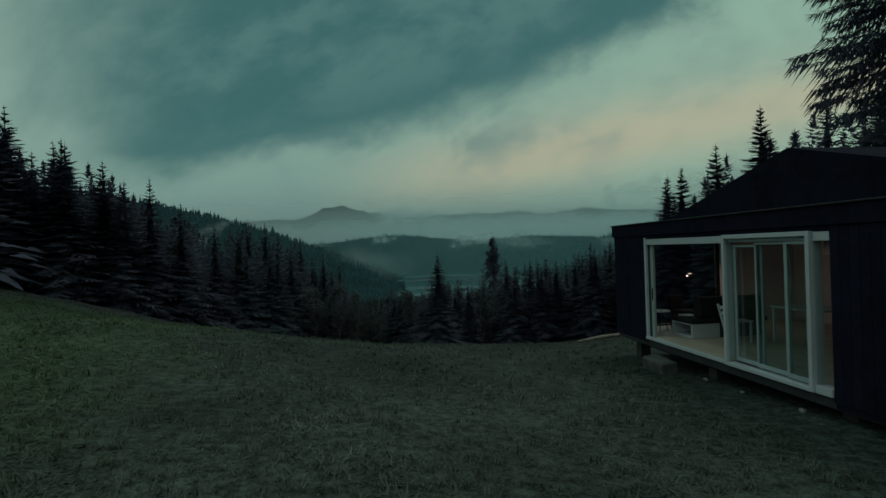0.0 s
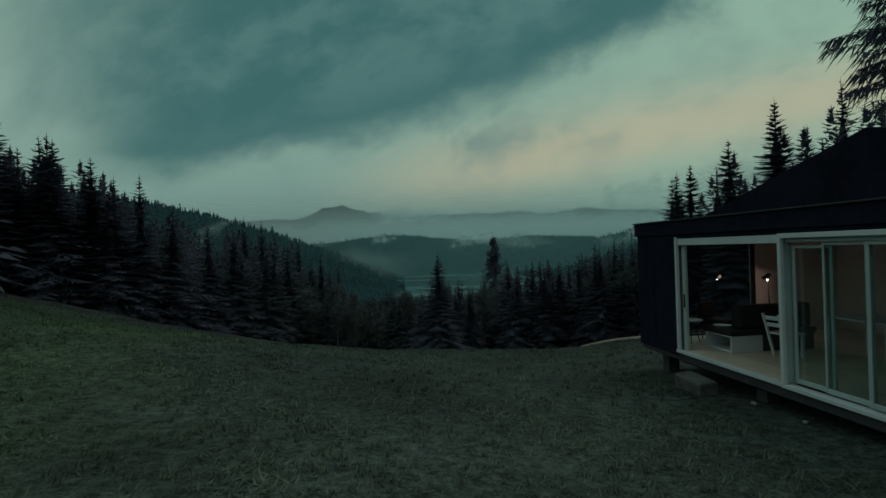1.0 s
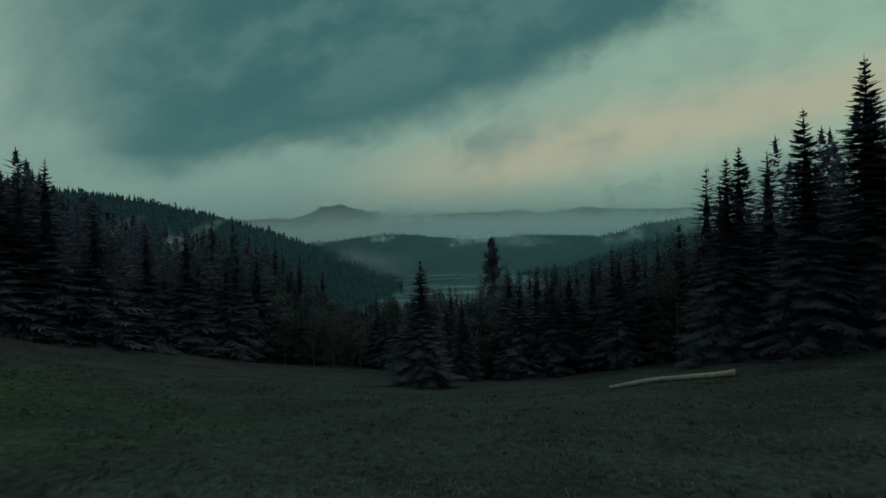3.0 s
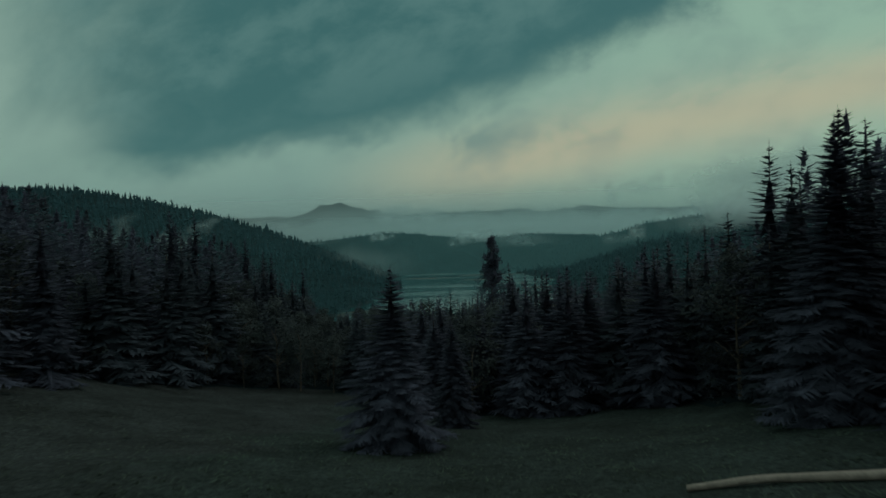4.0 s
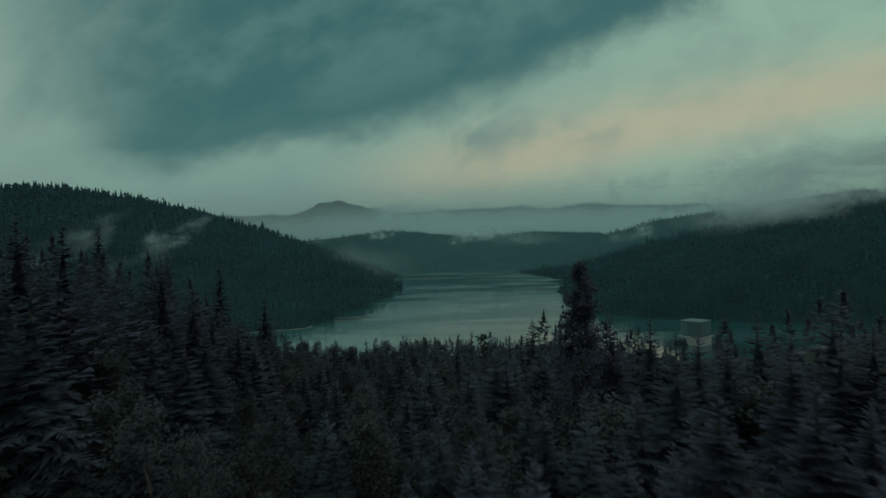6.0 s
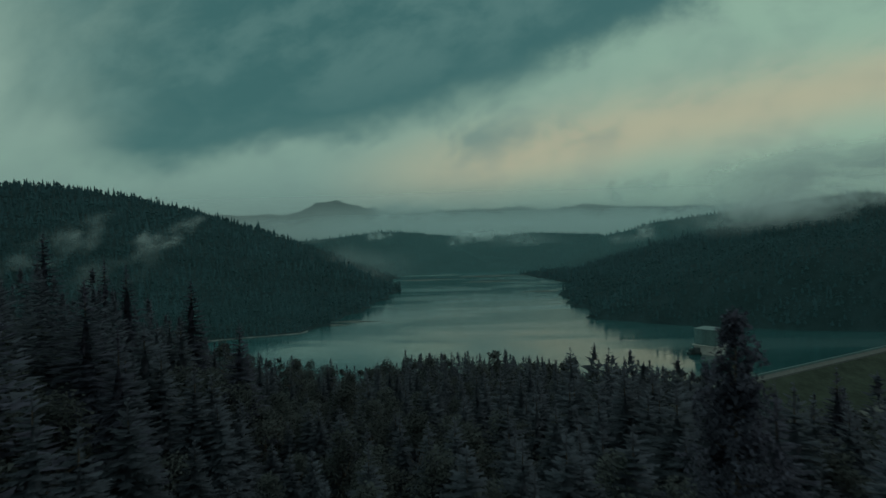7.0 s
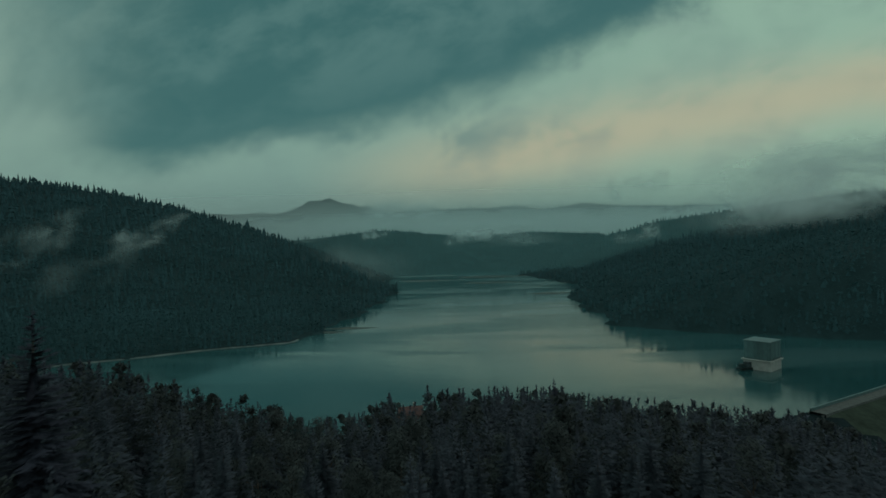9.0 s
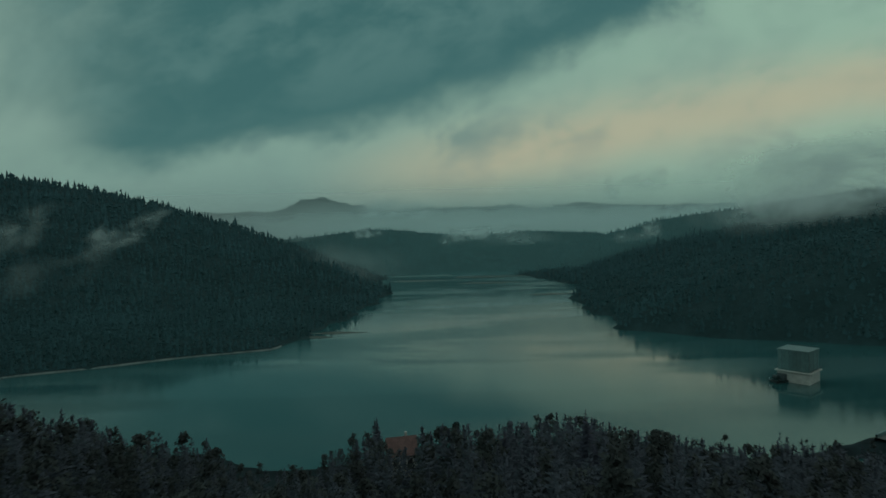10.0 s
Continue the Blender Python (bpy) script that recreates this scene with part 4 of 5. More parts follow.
for x0, x1, y, z0, z1, dens, seed, rise in ((-330, -215, 560, 30, 84, 0.42, 6, 24), (-400, -250, 480, 8, 78, 0.30, 8, 36), (-300, -190, 430, 0, 60, 0.12, 9, 20)):
    mist_sheet("slope_mist", x0, x1, y, z0, z1, dens * 1.15, 0.040, 0.36, 0.76, seed, lean=40, stretch=(0.75, 1, 1.3), rise=rise)
for x0, x1, y, z0, z1, dens, seed, rise in ((225, 345, 905, 20, 72, 0.95, 15, 30), (330, 480, 800, 56, 98, 0.80, 17, 36)):
    mist_sheet("slope_mist", x0, x1, y, z0, z1, dens * 0.85, 0.034, 0.32, 0.74, seed, lean=25, stretch=(0.7, 1, 1.4), rise=rise)
for x0, x1, z0, z1, seed in ((-190, -95, 45, 98, 25), (-40, 120, 30, 88, 26)):
    mist_sheet("valley_mist", x0, x1, 1150, z0, z1, 0.80, 0.020, 0.34, 0.68, seed, lean=30, stretch=(1, 1, 1.2), rise=15, label="white rag of mist rising from the far valley")
mist_sheet("lake_mist", -230, 10, 655, -6, 75, 0.30, 0.012, 0.38, 0.85, 21, lean=30)

# ---- the cabin ----
FLOOR_Z = 45.22
CABIN = pose(4.1, 13.8, FLOOR_Z, 0, 0, 8.1)   # x into the house, y along its front away from the meadow's top


def build_cabin():
    c = new("cabin")
    c.matrix_basis = CABIN
    tagged(c, "low black timber cabin with white-framed sliding doors", "cabin")
    # floor deck, ceiling, roof
    deck = boxed("floor", (0.02, -11.5, -0.22, 4.8, -0.02, -0.03), M_DARKWALL, c, "dark underside of the raised floor")
    for k in range(32):
        x0 = 0.06 + k * 0.147
        ob = boxed("plank", (x0, -6.7, -0.028, x0 + 0.143, -0.04, 0.0), M_FLOOR, deck, bevel=0.002)
    boxed("ceiling", (0.16, -11.4, 2.19, 4.7, -0.1, 2.23), M_INNER, c)
    boxed("fascia", (-0.06, -11.6, 2.24, 0.13, 0.06, 2.50), M_BLACK, c, "black timber fascia board")
    boxed("edge_trim", (-0.10, -11.62, 2.502, 0.16, 0.09, 2.53), M_METAL, c, "thin dark metal roof edge")
    boxed("fascia", (0.135, -0.02, 2.24, 4.86, 0.06, 2.50), M_BLACK, c)
    bm = bmesh.new()
    e = [bm.verts.new((x, y, z)) for x in (0.30, 4.82) for y, z in ((-1.75, 2.5), (-5.45, 3.46), (-9.15, 2.5), (-9.15, 2.3), (-1.75, 2.3))]
    for f in ((0, 1, 6, 5), (1, 2, 7, 6), (2, 3, 8, 7), (3, 4, 9, 8), (4, 0, 5, 9), (0, 4, 3, 2, 1), (5, 6, 7, 8, 9)):
        bm.faces.new([e[i] for i in f])
    bmesh.ops.recalc_face_normals(bm, faces=bm.faces)
    boxed("flat_roof", (0.165, -11.5, 2.32, 4.84, -0.03, 2.47), M_ROOF, c)
    roof = part("roof", bm, M_ROOF, c, "low black felted gable over the flat roof")
    # cladding, board by board
    board = bmesh.new()
    box(board, -0.022, 0.0, -0.12, 0.0, 0.145, 2.24, bevel=0.004)
    me = bpy.data.meshes.new("board")
    board.to_mesh(me)
    board.free()
    me.materials.append(M_BLACK)
    wall = boxed("wall", (0.0, -1.5, -0.12, 0.12, 0.0, 2.24), M_BLACK, c, "black boarded wall")
    near = boxed("wall", (0.0, -11.5, -0.20, 0.12, -6.53, 2.24), M_BLACK, c, "black boarded wall")
    for lo, hi, parent in ((-1.5, 0.0, wall), (-11.5, -6.53, near)):
        n = int((hi - lo) / 0.15)
        for k in range(n):
            b = new("board", me)
            b.location = (0, lo + 0.01 + k * 0.15 * ((hi - lo) / 0.15 / n), 0)
            b.parent = parent
    # end wall with its big window, back wall, partition
    end = boxed("wall", (2.66, -0.22, -0.2, 4.8, 0.0, 2.24), M_INNER, c, "pale inner wall lit by the lamp")
    boxed("wall", (4.68, -11.5, -0.2, 4.8, -0.225, 2.24), M_INNER, c)
    boxed("wall", (0.125, -11.5, -0.2, 4.675, -11.4, 2.24), M_BLACK, c)
    boxed("partition", (0.8, -7.2, 0.0, 4.675, -7.08, 2.19), M_INNER, c)
    w = boxed("end_window", (0.125, -0.20, -0.02, 0.20, -0.13, 2.19), M_METAL, c, "large dark-framed window in the end wall")
    boxed("frame", (2.58, -0.20, -0.02, 2.655, -0.13, 2.19), M_METAL, w)
    boxed("frame", (0.205, -0.20, 2.12, 2.575, -0.13, 2.19), M_METAL, w)
    boxed("frame", (0.205, -0.20, -0.02, 2.575, -0.13, 0.04), M_METAL, w)
    g = boxed("pane", (0.205, -0.17, 0.045, 2.575, -0.16, 2.115), M_DARKENED, w, bevel=0)
    g.visible_shadow = False
    # the long opening: post, head, sill
    o = boxed("post", (-0.03, -1.575, -0.03, 0.03, -1.505, 2.19), M_WHITE, c, "white door post")
    leaf = boxed("leaf_edge", (0.06, -1.72, 0.01, 0.11, -1.60, 2.06), M_SASH, c, "edge of a slid-back door leaf with a handle recess")
    boxed("handle", (0.052, -1.69, 0.82, 0.058, -1.64, 1.08), M_METAL, leaf, "slim dark handle recess")
    # dark panel colour stands in for the shade behind the post
    boxed("jamb_lining", (0.035, -1.598, -0.03, 0.14, -1.505, 2.155), M_DARKWALL, c, "jamb behind the post, its shade painted as a dark panel")
    boxed("head", (-0.02, -4.315, 2.03, 0.14, -1.60, 2.155), M_WHITE, c, "white head rail")
    boxed("head", (-0.02, -6.525, 2.03, 0.14, -6.24, 2.155), M_WHITE, c)
    # thin pinkish board in the strip right of the sliding door
    boxed("pink_board", (0.15, -6.525, 1.82, 0.17, -6.24, 2.14), M_PINK_BOARD, c, "thin pinkish board under the head rail")
    boxed("sill", (-0.05, -4.315, -0.06, 0.15, -1.505, -0.005), M_WHITE, c, "pale door sill")
    boxed("sill", (-0.05, -6.525, -0.06, 0.15, -6.24, 0.05), M_WHITE, c)
    boxed("lintel", (-0.012, -6.525, 2.157, 0.12, -1.505, 2.238), M_BLACK, c)
    boxed("skirt", (0.03, -6.525, -0.24, 0.09, -1.505, -0.065), M_BLACK, c, "black skirting beam under the sill")
    # proud box with sliding leaves
    d = boxed("sliding_door", (-0.08, -4.385, -0.06, -0.02, -4.32, 2.17), M_WHITE, c, "white boxed sliding door with glass leaves")
    boxed("jamb", (-0.08, -6.235, -0.06, 0.0, -6.165, 2.17), M_WHITE, d)
    boxed("head", (-0.08, -6.163, 2.10, 0.0, -4.387, 2.17), M_WHITE, d)
    boxed("threshold", (-0.08, -6.163, -0.06, 0.13, -4.387, 0.0), M_WHITE, d)
    boxed("track", (0.002, -6.163, 2.04, 0.13, -4.387, 2.17), M_SASH, d, "grey-green running track")
    boxed("jamb_lining", (-0.018, -4.36, 0.002, 0.13, -4.32, 2.038), M_SASH, d, "grey-green inner jamb")
    boxed("jamb_lining", (0.002, -6.235, 0.002, 0.13, -6.20, 2.038), M_SASH, d)
    for x0, lo, hi, t, w0, w1 in ((0.085, -5.10, -4.40, 1.99, 0.05, 0.055), (0.045, -5.72, -4.98, 2.03, 0.055, 0.03), (0.005, -6.15, -5.66, 2.03, 0.03, 0.06)):
        stile = boxed("leaf", (x0, lo, 0.02, x0 + 0.032, lo + w0, t), M_SASH, d, "grey-green framed glass sliding leaf")
        boxed("stile", (x0, hi - w1, 0.02, x0 + 0.032, hi, t), M_SASH, stile)
        boxed("rail", (x0, lo + w0 + 0.002, t - 0.04, x0 + 0.032, hi - w1 - 0.002, t), M_SASH, stile)
        boxed("rail", (x0, lo + w0 + 0.002, 0.02, x0 + 0.032, hi - w1 - 0.002, 0.09), M_SASH, stile)
        p = boxed("pane", (x0 + 0.012, lo + w0, 0.09, x0 + 0.02, hi - w1, t - 0.04), M_GLASS, stile, bevel=0)
        p.visible_shadow = False
    # piles under the floor
    for px, py in ((0.35, -0.6), (0.35, -3.5), (0.35, -6.5), (0.35, -9.5), (4.4, -0.6), (4.4, -6.0), (4.4, -11.0), (2.4, -0.6)):
        boxed("stilt", (px - 0.12, py - 0.12, -1.4, px + 0.12, py + 0.12, -0.22), M_DARKWALL, c, "dark stilt under the floor")


build_cabin()


def inside(name, x, y, turn=0.0, z=0.0):
    e = new(name)
    e.matrix_basis = CABIN @ pose(x, y, z, 0, 0, turn)
    return e


def furnish():
    d = inside("daybed", 0.64, -2.19)
    tagged(d, "low daybed: white box with an open niche, black cushions", "daybed")
    boxed("front", (0.0, 0.0, 0.0, 0.64, 0.03, 0.31), M_WHITE, d, "white end panel")
    boxed("side", (0.61, 0.032, 0.0, 0.64, 0.78, 0.31), M_WHITE, d)
    boxed("bottom", (0.0, 0.032, 0.0, 0.608, 0.78, 0.05), M_WHITE, d)
    boxed("back", (0.0, 0.75, 0.052, 0.608, 0.78, 0.31), M_WHITE, d)
    boxed("rail", (0.0, 0.032, 0.285, 0.03, 0.748, 0.31), M_WHITE, d)
    boxed("mattress", (-0.02, -0.02, 0.312, 1.75, 0.82, 0.41), M_CUSHION, d, "black mattress", bevel=0.02)
    boxed("back_cushion", (0.24, 0.10, 0.412, 1.75, 0.34, 0.86), M_CUSHION, d, "tall black back cushion", bevel=0.04)
    boxed("base", (0.645, 0.03, 0.0, 1.72, 0.76, 0.31), M_DARKWALL, d)
    tr = inside("tray", 0.92, -1.52, 0, 0.411)
    bm = bmesh.new()
    tube(bm, (0, 0, 0), (0, 0, 0.018), 0.15, 0.17, 28)
    part("dish", bm, M_WHITE, tr)
    tagged(tr, "shallow round white tray lying on the daybed", "tray")
    ch = inside("wooden_chair", 1.26, -2.78, 8)
    tagged(ch, "pale painted wooden chair with slanting back", "chair")
    boxed("seat", (-0.2, -0.2, 0.42, 0.22, 0.2, 0.45), M_WHITE, ch)
    for x, y in ((0.17, -0.18), (0.17, 0.14)):
        boxed("leg", (x, y, 0.0, x + 0.04, y + 0.04, 0.42), M_WHITE, ch)
    for y in (-0.18, 0.14):
        bm = bmesh.new()
        box(bm, -0.02, y, 0.0, 0.02, y + 0.04, 0.80, bevel=0.004)
        bmesh.ops.rotate(bm, verts=bm.verts, cent=(0, y, 0.42), matrix=Matrix.Rotation(radians(-16), 3, "Y"))
        bmesh.ops.translate(bm, verts=bm.verts, vec=(-0.2, 0, 0))
        part("back_post", bm, M_WHITE, ch)
    for z, x in ((0.56, -0.26), (0.68, -0.295)):
        boxed("slat", (x, -0.14, z, x + 0.02, 0.14, z + 0.07), M_WHITE, ch)
    t = inside("dining_table", 1.85, -4.15)
    tagged(t, "white dining table with straight legs", "table")
    boxed("tabletop", (0.0, 0.0, 0.71, 0.85, 1.2, 0.74), M_WHITE, t)
    for x in (0.04, 0.77):
        for y in (0.04, 1.12):
            boxed("leg", (x, y, 0.0, x + 0.045, y + 0.045, 0.71), M_WHITE, t)
    a = inside("armchair", 1.9, -0.55, 200)
    a.matrix_basis = CABIN @ pose(1.35, -0.72, 0, 0, 0, 25)
    tagged(a, "small black armchair on thin metal legs", "armchair")
    boxed("seat", (-0.26, -0.26, 0.34, 0.26, 0.26, 0.44), M_CUSHION, a, bevel=0.03)
    boxed("backrest", (-0.27, 0.20, 0.445, 0.27, 0.30, 0.80), M_CUSHION, a, bevel=0.04)
    for x in (-0.22, 0.2):
        for y in (-0.22, 0.2):
            boxed("leg", (x, y, 0.0, x + 0.02, y + 0.02, 0.34), M_METAL, a)
    st = inside("side_table", 0.60, -0.95)
    tagged(st, "small round side table with white top", "side table")
    bm = bmesh.new()
    tube(bm, (0, 0, 0.46), (0, 0, 0.48), 0.24, 0.24, 28)
    part("tabletop", bm, M_WHITE, st)
    for k in range(3):
        bm = bmesh.new()
        tube(bm, (0.06 * math.cos(k * 2.1), 0.06 * math.sin(k * 2.1), 0.46), (0.2 * math.cos(k * 2.1), 0.2 * math.sin(k * 2.1), 0), 0.011, 0.009, 6)
        part("leg", bm, M_METAL, st)
    gl = inside("drinking_glass", 0.66, -0.92, 0, 0.481)
    bm = bmesh.new()
    tube(bm, (0, 0, 0), (0, 0, 0.11), 0.032, 0.037, 16)
    part("tumbler", bm, M_GLASS, gl)
    tagged(gl, "clear glass tumbler on the side table", "glass")
    l = inside("floor_lamp", 2.43, -0.90)
    tagged(l, "slim dark floor lamp with a lit conical shade", "lamp")
    bm = bmesh.new()
    tube(bm, (0, 0, 0), (0, 0, 0.025), 0.14, 0.13, 20)
    part("base", bm, M_METAL, l)
    bm = bmesh.new()
    tube(bm, (0, 0, 0.025), (0.0, 0, 1.28), 0.011, 0.011, 8)
    tube(bm, (0.07, 0.0, 0.025), (0.0, 0, 0.95), 0.009, 0.009, 8)
    part("pole", bm, M_METAL, l)
    bm = bmesh.new()
    bmesh.ops.create_cone(bm, cap_ends=False, segments=20, radius1=0.085, radius2=0.03, depth=0.17, matrix=Matrix.Translation((-0.05, -0.03, 1.30)) @ Euler((0.35, 0.55, 0)).to_matrix().to_4x4())
    part("shade", bm, M_METAL, l, "black metal cone shade")
    bm = bmesh.new()
    bmesh.ops.create_uvsphere(bm, u_segments=12, v_segments=8, radius=0.027, matrix=Matrix.Translation((-0.085, -0.06, 1.235)))
    part("bulb", bm, M_BULB, l, "glowing warm bulb", smooth=True)


furnish()
lamp_light = new("lamp_glow", bpy.data.lights.new("lamp_glow", "POINT"))
lamp_light.data.energy, lamp_light.data.color, lamp_light.data.shadow_soft_size = 9.0, (1.0, 0.70, 0.60), 0.02
lamp_light.matrix_world = CABIN @ pose(2.30, -1.02, 1.16)


def ground_z(x, y):
    return float(height(x, y))


def yard():
    # concrete footing slab and stones by the cabin
    e = boxed("concrete_step", (-0.17, -0.40, -0.30, 0.17, 0.36, 0.0), M_STEP, None, bevel=0.02)
    e.matrix_basis = pose(4.16, 11.30, 44.91, 3, -5, 10)
    tagged(e, "dark concrete step set in the grass under the door", "step")
    rng = random.Random(3)
    for k in range(4):
        x, y = 4.45 + 0.16 * k + rng.uniform(-0.15, 0.1), 11.9 - 1.15 * k - rng.uniform(0, 0.6)
        bm = bmesh.new()
        bmesh.ops.create_icosphere(bm, subdivisions=1, radius=rng.uniform(0.03, 0.06))
        for v in bm.verts:
            v.co = Vector((v.co.x * 1.5, v.co.y, v.co.z * 0.6)) * rng.uniform(0.8, 1.2)
        s = part("stone", bm, M_STONE)
        s.matrix_basis = pose(x, y, ground_z(x, y) + 0.02, 0, 0, rng.uniform(0, 90))
        tagged(s, "small pale stone in the grass beside the cabin", "stone", "stones by the cabin")
    # felled, peeled log
    p, q = Vector((7.5, 34.5, 0)), Vector((12.4, 33.3, 0))
    bm = bmesh.new()
    n = 14
    rings = []
    for i in range(n + 1):
        f = i / n
        c = p.lerp(q, f)
        c.z = ground_z(c.x, c.y) + 0.10 + 0.05 * f + 0.02 * math.sin(f * 7)
        r = 0.085 + 0.045 * f + (0.05 * max(0, f - 0.9) * 10) * 0.6
        d = (q - p).normalized()
        sd = Vector((-d.y, d.x, 0))
        rings.append([bm.verts.new(c + (sd * math.cos(a) + Vector((0, 0, 1)) * math.sin(a)) * r * (1 + 0.06 * math.sin(3 * a + i))) for a in (k * 0.6283 for k in range(10))])
    for a, b in zip(rings, rings[1:]):
        for k in range(10):
            bm.faces.new((a[k], a[(k + 1) % 10], b[(k + 1) % 10], b[k]))
    bm.faces.new(rings[0][::-1])
    bm.faces.new(rings[-1])
    bmesh.ops.recalc_face_normals(bm, faces=bm.faces)
    tagged(part("felled_log", bm, M_LOG, smooth=True), "long pale peeled log lying on the meadow", "log")


yard()


def meadow_grass():
    rng = np.random.default_rng(8)
    n = 200000
    y = 1 + 45 * rng.random(n) ** 2.0
    x = 1 + (y + 6) * rng.uniform(-0.95, 0.95, n)
    ok = (y < edge_y(x) + 1) & ~((x > 4.2) & (x < 9.5) & (y < 14.2))
    x, y = x[ok], y[ok]
    # tufts: thick here, thin there
    t = np.sin(x * 1.7 + 2 * np.sin(y * 0.9)) * np.sin(y * 1.3 + 1.5 * np.sin(x * 0.8)) + 0.6 * np.sin(x * 4.1 + y * 3.3)
    keep = rng.random(len(x)) < 0.70 + 0.3 * t
    x, y, t = x[keep], y[keep], t[keep]
    z = height(x, y)
    m = len(x)
    h = rng.uniform(0.012, 0.038, m) * (1 + 0.5 * t) * (1 + y * 0.012)
    w = rng.uniform(0.006, 0.014, m) * (1 + y * 0.05)
    a = rng.uniform(0, 6.283, m)
    lean = rng.uniform(2.5, 6.0, m) * h
    b = rng.uniform(0, 6.283, m)
    a = b + 1.57 + rng.uniform(-0.5, 0.5, m)
    P0 = np.stack([x - w * np.cos(a), y - w * np.sin(a), z - 0.01], -1)
    P1 = np.stack([x + w * np.cos(a), y + w * np.sin(a), z - 0.01], -1)
    P2 = np.stack([x + lean * np.cos(b), y + lean * np.sin(b), z + h], -1)
    V = np.stack([P0, P1, P2], 1).reshape(-1, 3)
    V, Fc = outward(V, np.arange(len(V)).reshape(-1, 3), up=True)
    # taller tufts stand out of the sward
    k, per = 7000, 12
    ty = 1.5 + 34 * rng.random(k) ** 1.7
    tx = 1 + (ty + 6) * rng.uniform(-0.95, 0.95, k)
    ok = (ty < edge_y(tx)) & ~((tx > 3.9) & (tx < 9.5) & (ty < 14.2))
    tx, ty = np.repeat(tx[ok], per), np.repeat(ty[ok], per)
    m = len(tx)
    tx, ty = tx + rng.normal(0, 0.05, m), ty + rng.normal(0, 0.05, m)
    tz, th, b = height(tx, ty), rng.uniform(0.04, 0.12, m), rng.uniform(0, 6.283, m)
    tw, reach = rng.uniform(0.004, 0.009, m) * (1 + ty * 0.04), rng.uniform(0.3, 1.3, m) * th
    T = np.stack([np.stack([tx - tw * np.sin(b), ty + tw * np.cos(b), tz - 0.01], -1), np.stack([tx + tw * np.sin(b), ty - tw * np.cos(b), tz - 0.01], -1),
                  np.stack([tx + reach * np.cos(b), ty + reach * np.sin(b), tz + th], -1)], 1).reshape(-1, 3)
    T, Tf = outward(T, np.arange(len(T)).reshape(-1, 3), up=True)
    Fc = np.concatenate([Fc, Tf + len(V)])
    V = np.concatenate([V, T])
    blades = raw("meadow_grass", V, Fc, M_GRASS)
    up = np.zeros_like(V)
    up[:, 2] = 1.0
    lean_normals(blades, up)
    tagged(blades, "short uneven dull green meadow grass", "grass", kind="stuff")


meadow_grass()

# ---- the reservoir ----


def intake_tower():
    e = new("intake_tower")
    e.matrix_basis = pose(111.0, 303.0, 0.0, 0, 0, 38)
    tagged(e, "intake house on a white concrete base in the lake", "building")
    boxed("base", (-4.9, -4.9, -3.0, 4.9, 4.9, 3.6), M_CONC, e, "white concrete base", bevel=0.05)
    boxed("ledge", (-5.5, -5.5, 3.602, 5.5, 5.5, 4.0), M_CONC, e, bevel=0.05)
    core = boxed("wall", (-4.7, -4.7, 4.002, 4.7, 4.7, 10.6), M_DARKWALL, e, "grey-green panelled upper storey")
    for k in range(8):
        u = -4.7 + k * 1.175
        boxed("panel", (u + 0.03, -4.78, 4.05, u + 1.145, -4.705, 10.5), M_CLAD, core, bevel=0.01)
        boxed("panel", (-4.78, u + 0.03, 4.05, -4.705, u + 1.145, 10.5), M_CLAD, core, bevel=0.01)
    boxed("roof", (-4.95, -4.95, 10.602, 4.95, 4.95, 11.1), M_CLAD, e, "flat grey roof slab")
    for k in range(12):
        u = -5.35 + k * 0.973
        boxed("rail_post", (u - 0.03, -5.42, 4.0, u + 0.03, -5.36, 5.0), M_METAL, e)
    boxed("handrail", (-5.4, -5.42, 5.002, 5.4, -5.36, 5.06), M_METAL, e)
    p = new("work_pontoon")
    p.matrix_basis = pose(103.4, 301.8, 0.0, 0, 0, 15)
    tagged(p, "dark moored work pontoon beside the intake house", "pontoon")
    boxed("hull", (-2.6, -1.6, -0.3, 2.6, 1.6, 0.8), M_METAL, p, bevel=0.15)
    boxed("deckhouse", (0.4, -1.1, 0.802, 2.3, 1.1, 2.8), M_DARKWALL, p, bevel=0.05)
    bm = bmesh.new()
    tube(bm, (-1.3, -0.8, 1.7), (-1.3, 0.8, 1.7), 0.85, 0.85, 20)
    part("winch_drum", bm, M_METAL, p, "dark winch drum")
    boxed("winch_frame", (-2.0, -1.0, 0.802, -0.6, 1.0, 0.95), M_METAL, p)
    for k in range(5):
        boxed("rail_post", (-2.5 + k * 1.2, 1.45, 0.8, -2.44 + k * 1.2, 1.5, 1.8), M_WHITE, p)


intake_tower()


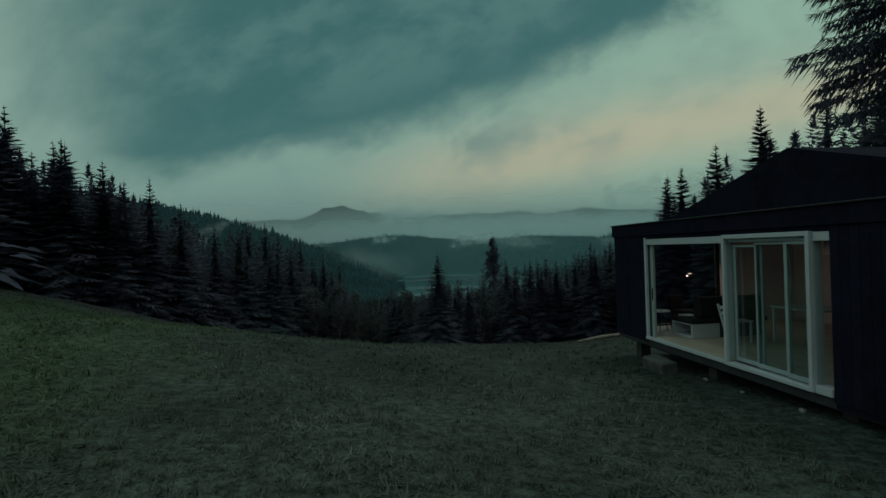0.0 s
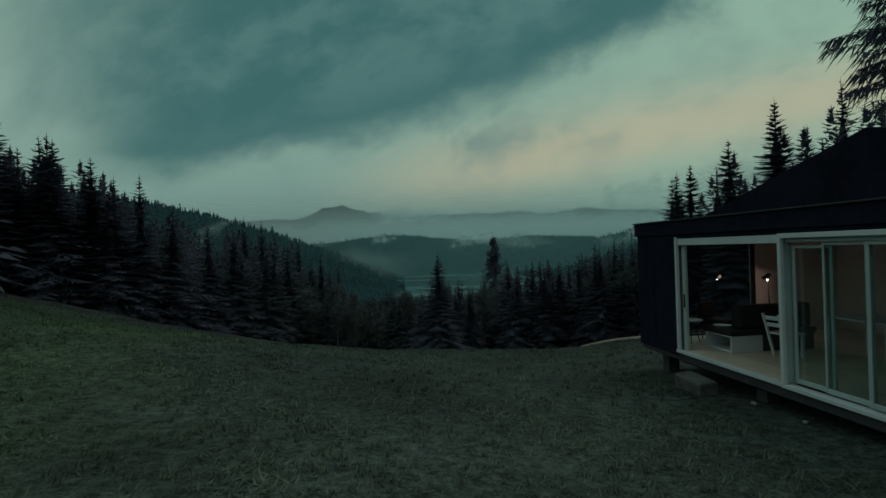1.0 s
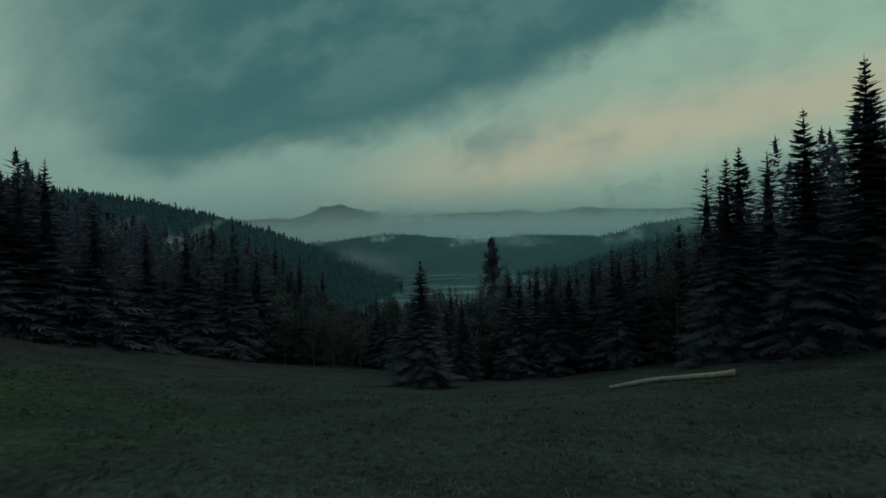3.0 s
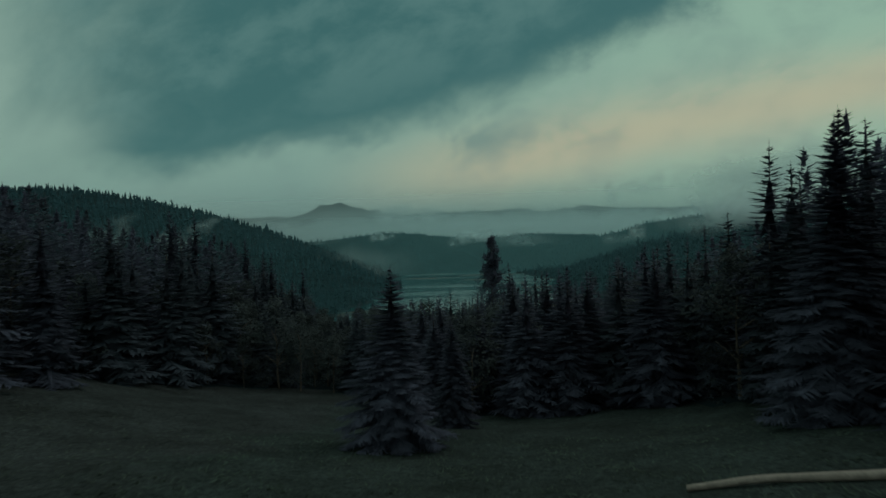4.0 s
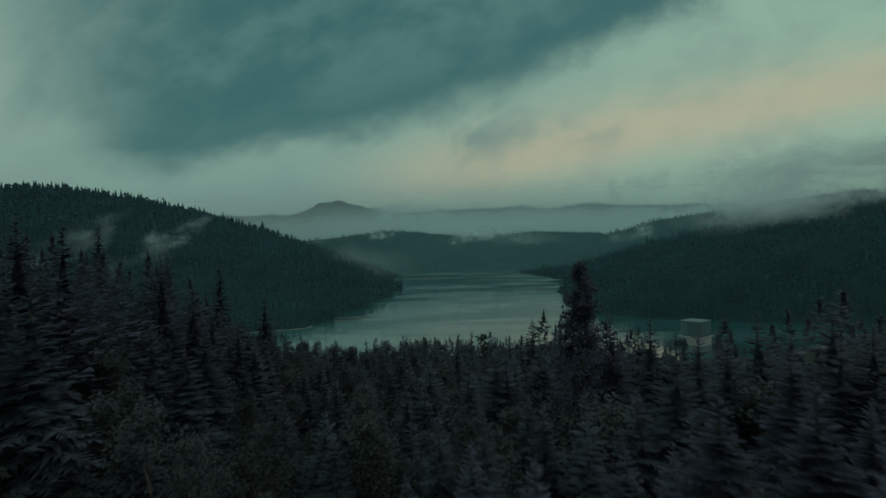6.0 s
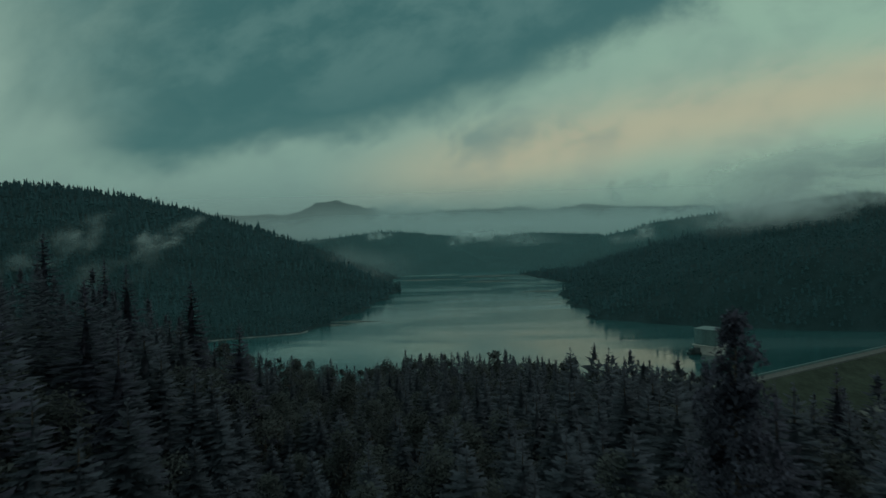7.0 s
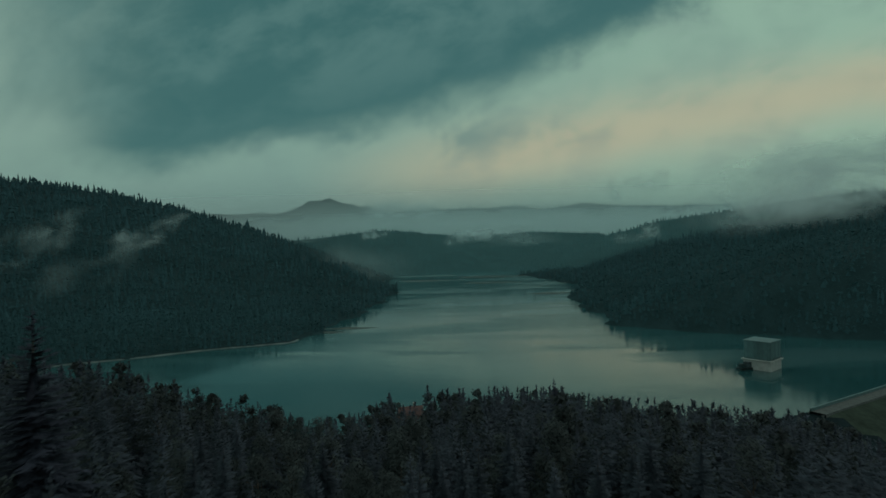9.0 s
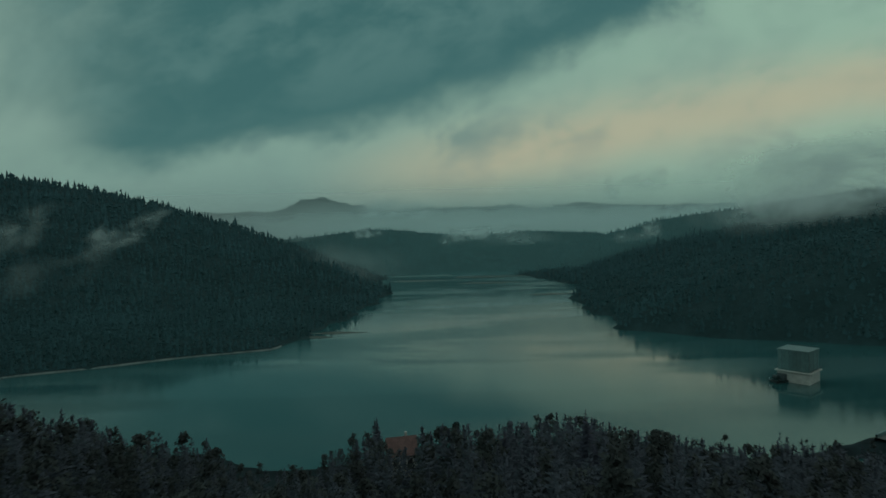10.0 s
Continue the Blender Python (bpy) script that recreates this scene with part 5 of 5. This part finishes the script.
def cottage():
    e = new("cottage")
    g = ground_z(-21, 229) - 1.3
    e.matrix_basis = pose(-20.5, 229, g, 0, 0, 12)
    tagged(e, "small white cottage with a red gabled roof among trees", "house")
    w = boxed("wall", (-2.8, -2.4, -1.0, 2.8, 2.4, 6.4), M_WALLW, e, "white plaster walls")
    for x in (-1.9, 0.9):
        f = boxed("window", (x, -2.46, 4.2, x + 1.0, -2.405, 5.6), M_DARKWALL, e, "dark window")
        boxed("sill", (x - 0.1, -2.55, 4.1, x + 1.1, -2.405, 4.19), M_CONC, f)
    bm = bmesh.new()
    v = [bm.verts.new(p) for p in ((-3.2, -2.9, 6.2), (3.2, -2.9, 6.2), (3.2, 2.9, 6.2), (-3.2, 2.9, 6.2), (-3.2, 0, 9.3), (3.2, 0, 9.3))]
    for f in ((0, 1, 5, 4), (2, 3, 4, 5), (0, 4, 3), (1, 2, 5), (3, 2, 1, 0)):
        bm.faces.new([v[i] for i in f])
    bmesh.ops.recalc_face_normals(bm, faces=bm.faces)
    part("roof", bm, M_ROOFRED, e, "red tiled gable roof")
    boxed("chimney", (0.8, 0.2, 8.2, 1.3, 0.7, 10.0), M_CONC, e)


cottage()


def dam_point(a, b, z):
    return (115 + 0.873 * a + 0.487 * b, 255 + 0.487 * a - 0.873 * b, z)


def strip(name, rows, mat, label, category, kind="structure"):
    V, Fc = [], []
    n = len(rows[0])
    for r in rows:
        V.extend(r)
    for i in range(len(rows) - 1):
        for k in range(n - 1):
            q = i * n + k
            Fc.append((q, q + 1, q + n + 1, q + n))
    return tagged(raw(name, V, Fc, mat), label, category, kind=kind)


def dam():
    rows = [[dam_point(a, b, z) for b, z in ((-2.6, 0.0), (-1.6, 2.75), (2.4, 2.75), (2.8, 1.5))] for a in range(-30, 171, 8)]
    strip("dam_crest_road", rows, M_GRAVEL, "pale gravel road along the dam crest", "road")
    rows = [[dam_point(a, b, 2.75 + z) for b, z in ((-1.55, -0.2), (-1.55, 0.75), (-1.15, 0.75), (-1.15, -0.2))] for a in range(-30, 171, 8)]
    strip("dam_parapet", rows, M_CLAD, "low dark parapet on the dam's water side", "parapet")
    rows = [[dam_point(a, b, 2.4 - (b - 2.5) / 3 + 0.35 * (1 if 24 < b < 27 else -1)) for b in (23.4, 24.2, 26.8, 27.6)] for a in range(-25, 171, 6)]
    strip("berm_path", rows, M_GRAVEL, "pale path along the grassy dam face", "path")


dam()


def shoreline():
    rows = []
    for y in np.linspace(306, 396, 60):
        wob = 4 * math.sin(y * 0.07 + 1) + 2.5 * math.sin(y * 0.19)
        x = float(lerp(y, LAKE_Y, LAKE_L)) - wob
        dx = 0.8 if y > 345 else 0.2
        rows.append([(x + 0.6 * dx, y - 0.9, -0.3), (x - 0.2, y + 0.1, 0.35), (x - 0.8, y + 0.8, 0.5), (x - 1.4, y + 1.6, -0.2)])
    strip("shore_stones", rows, material("wet_stones", (0.12, 0.13, 0.125), 0.8, var=0.4, scale=0.15), "pale stony rim along the lake shore", "shore")
    for x, y, rx, ry in ((-35, 868, 50, 14), (48, 800, 44, 9), (60, 925, 62, 15), (-30, 985, 55, 16), (95, 632, 26, 4), (-72, 434, 18, 2.5), (-80, 420, 12, 1.6)):
        n = 40
        V = [(x, y, 0.9)]
        rng = random.Random(int(y))
        for k in range(n):
            a = 6.283 * k / n
            q = 1 + 0.25 * math.sin(3 * a + y) + 0.12 * math.sin(7 * a) + rng.uniform(-0.05, 0.05)
            V.append((x + rx * q * math.cos(a), y + ry * q * math.sin(a), -0.15))
        tagged(raw("mud_bank", V, [(0, 1 + k, 1 + (k + 1) % n) for k in range(n)], material("wet_mud", (0.07, 0.075, 0.065), 0.7, var=0.3, scale=0.1)), "low dark mud bank in the shallow lake", "bank", "mud banks", kind="structure")


shoreline()
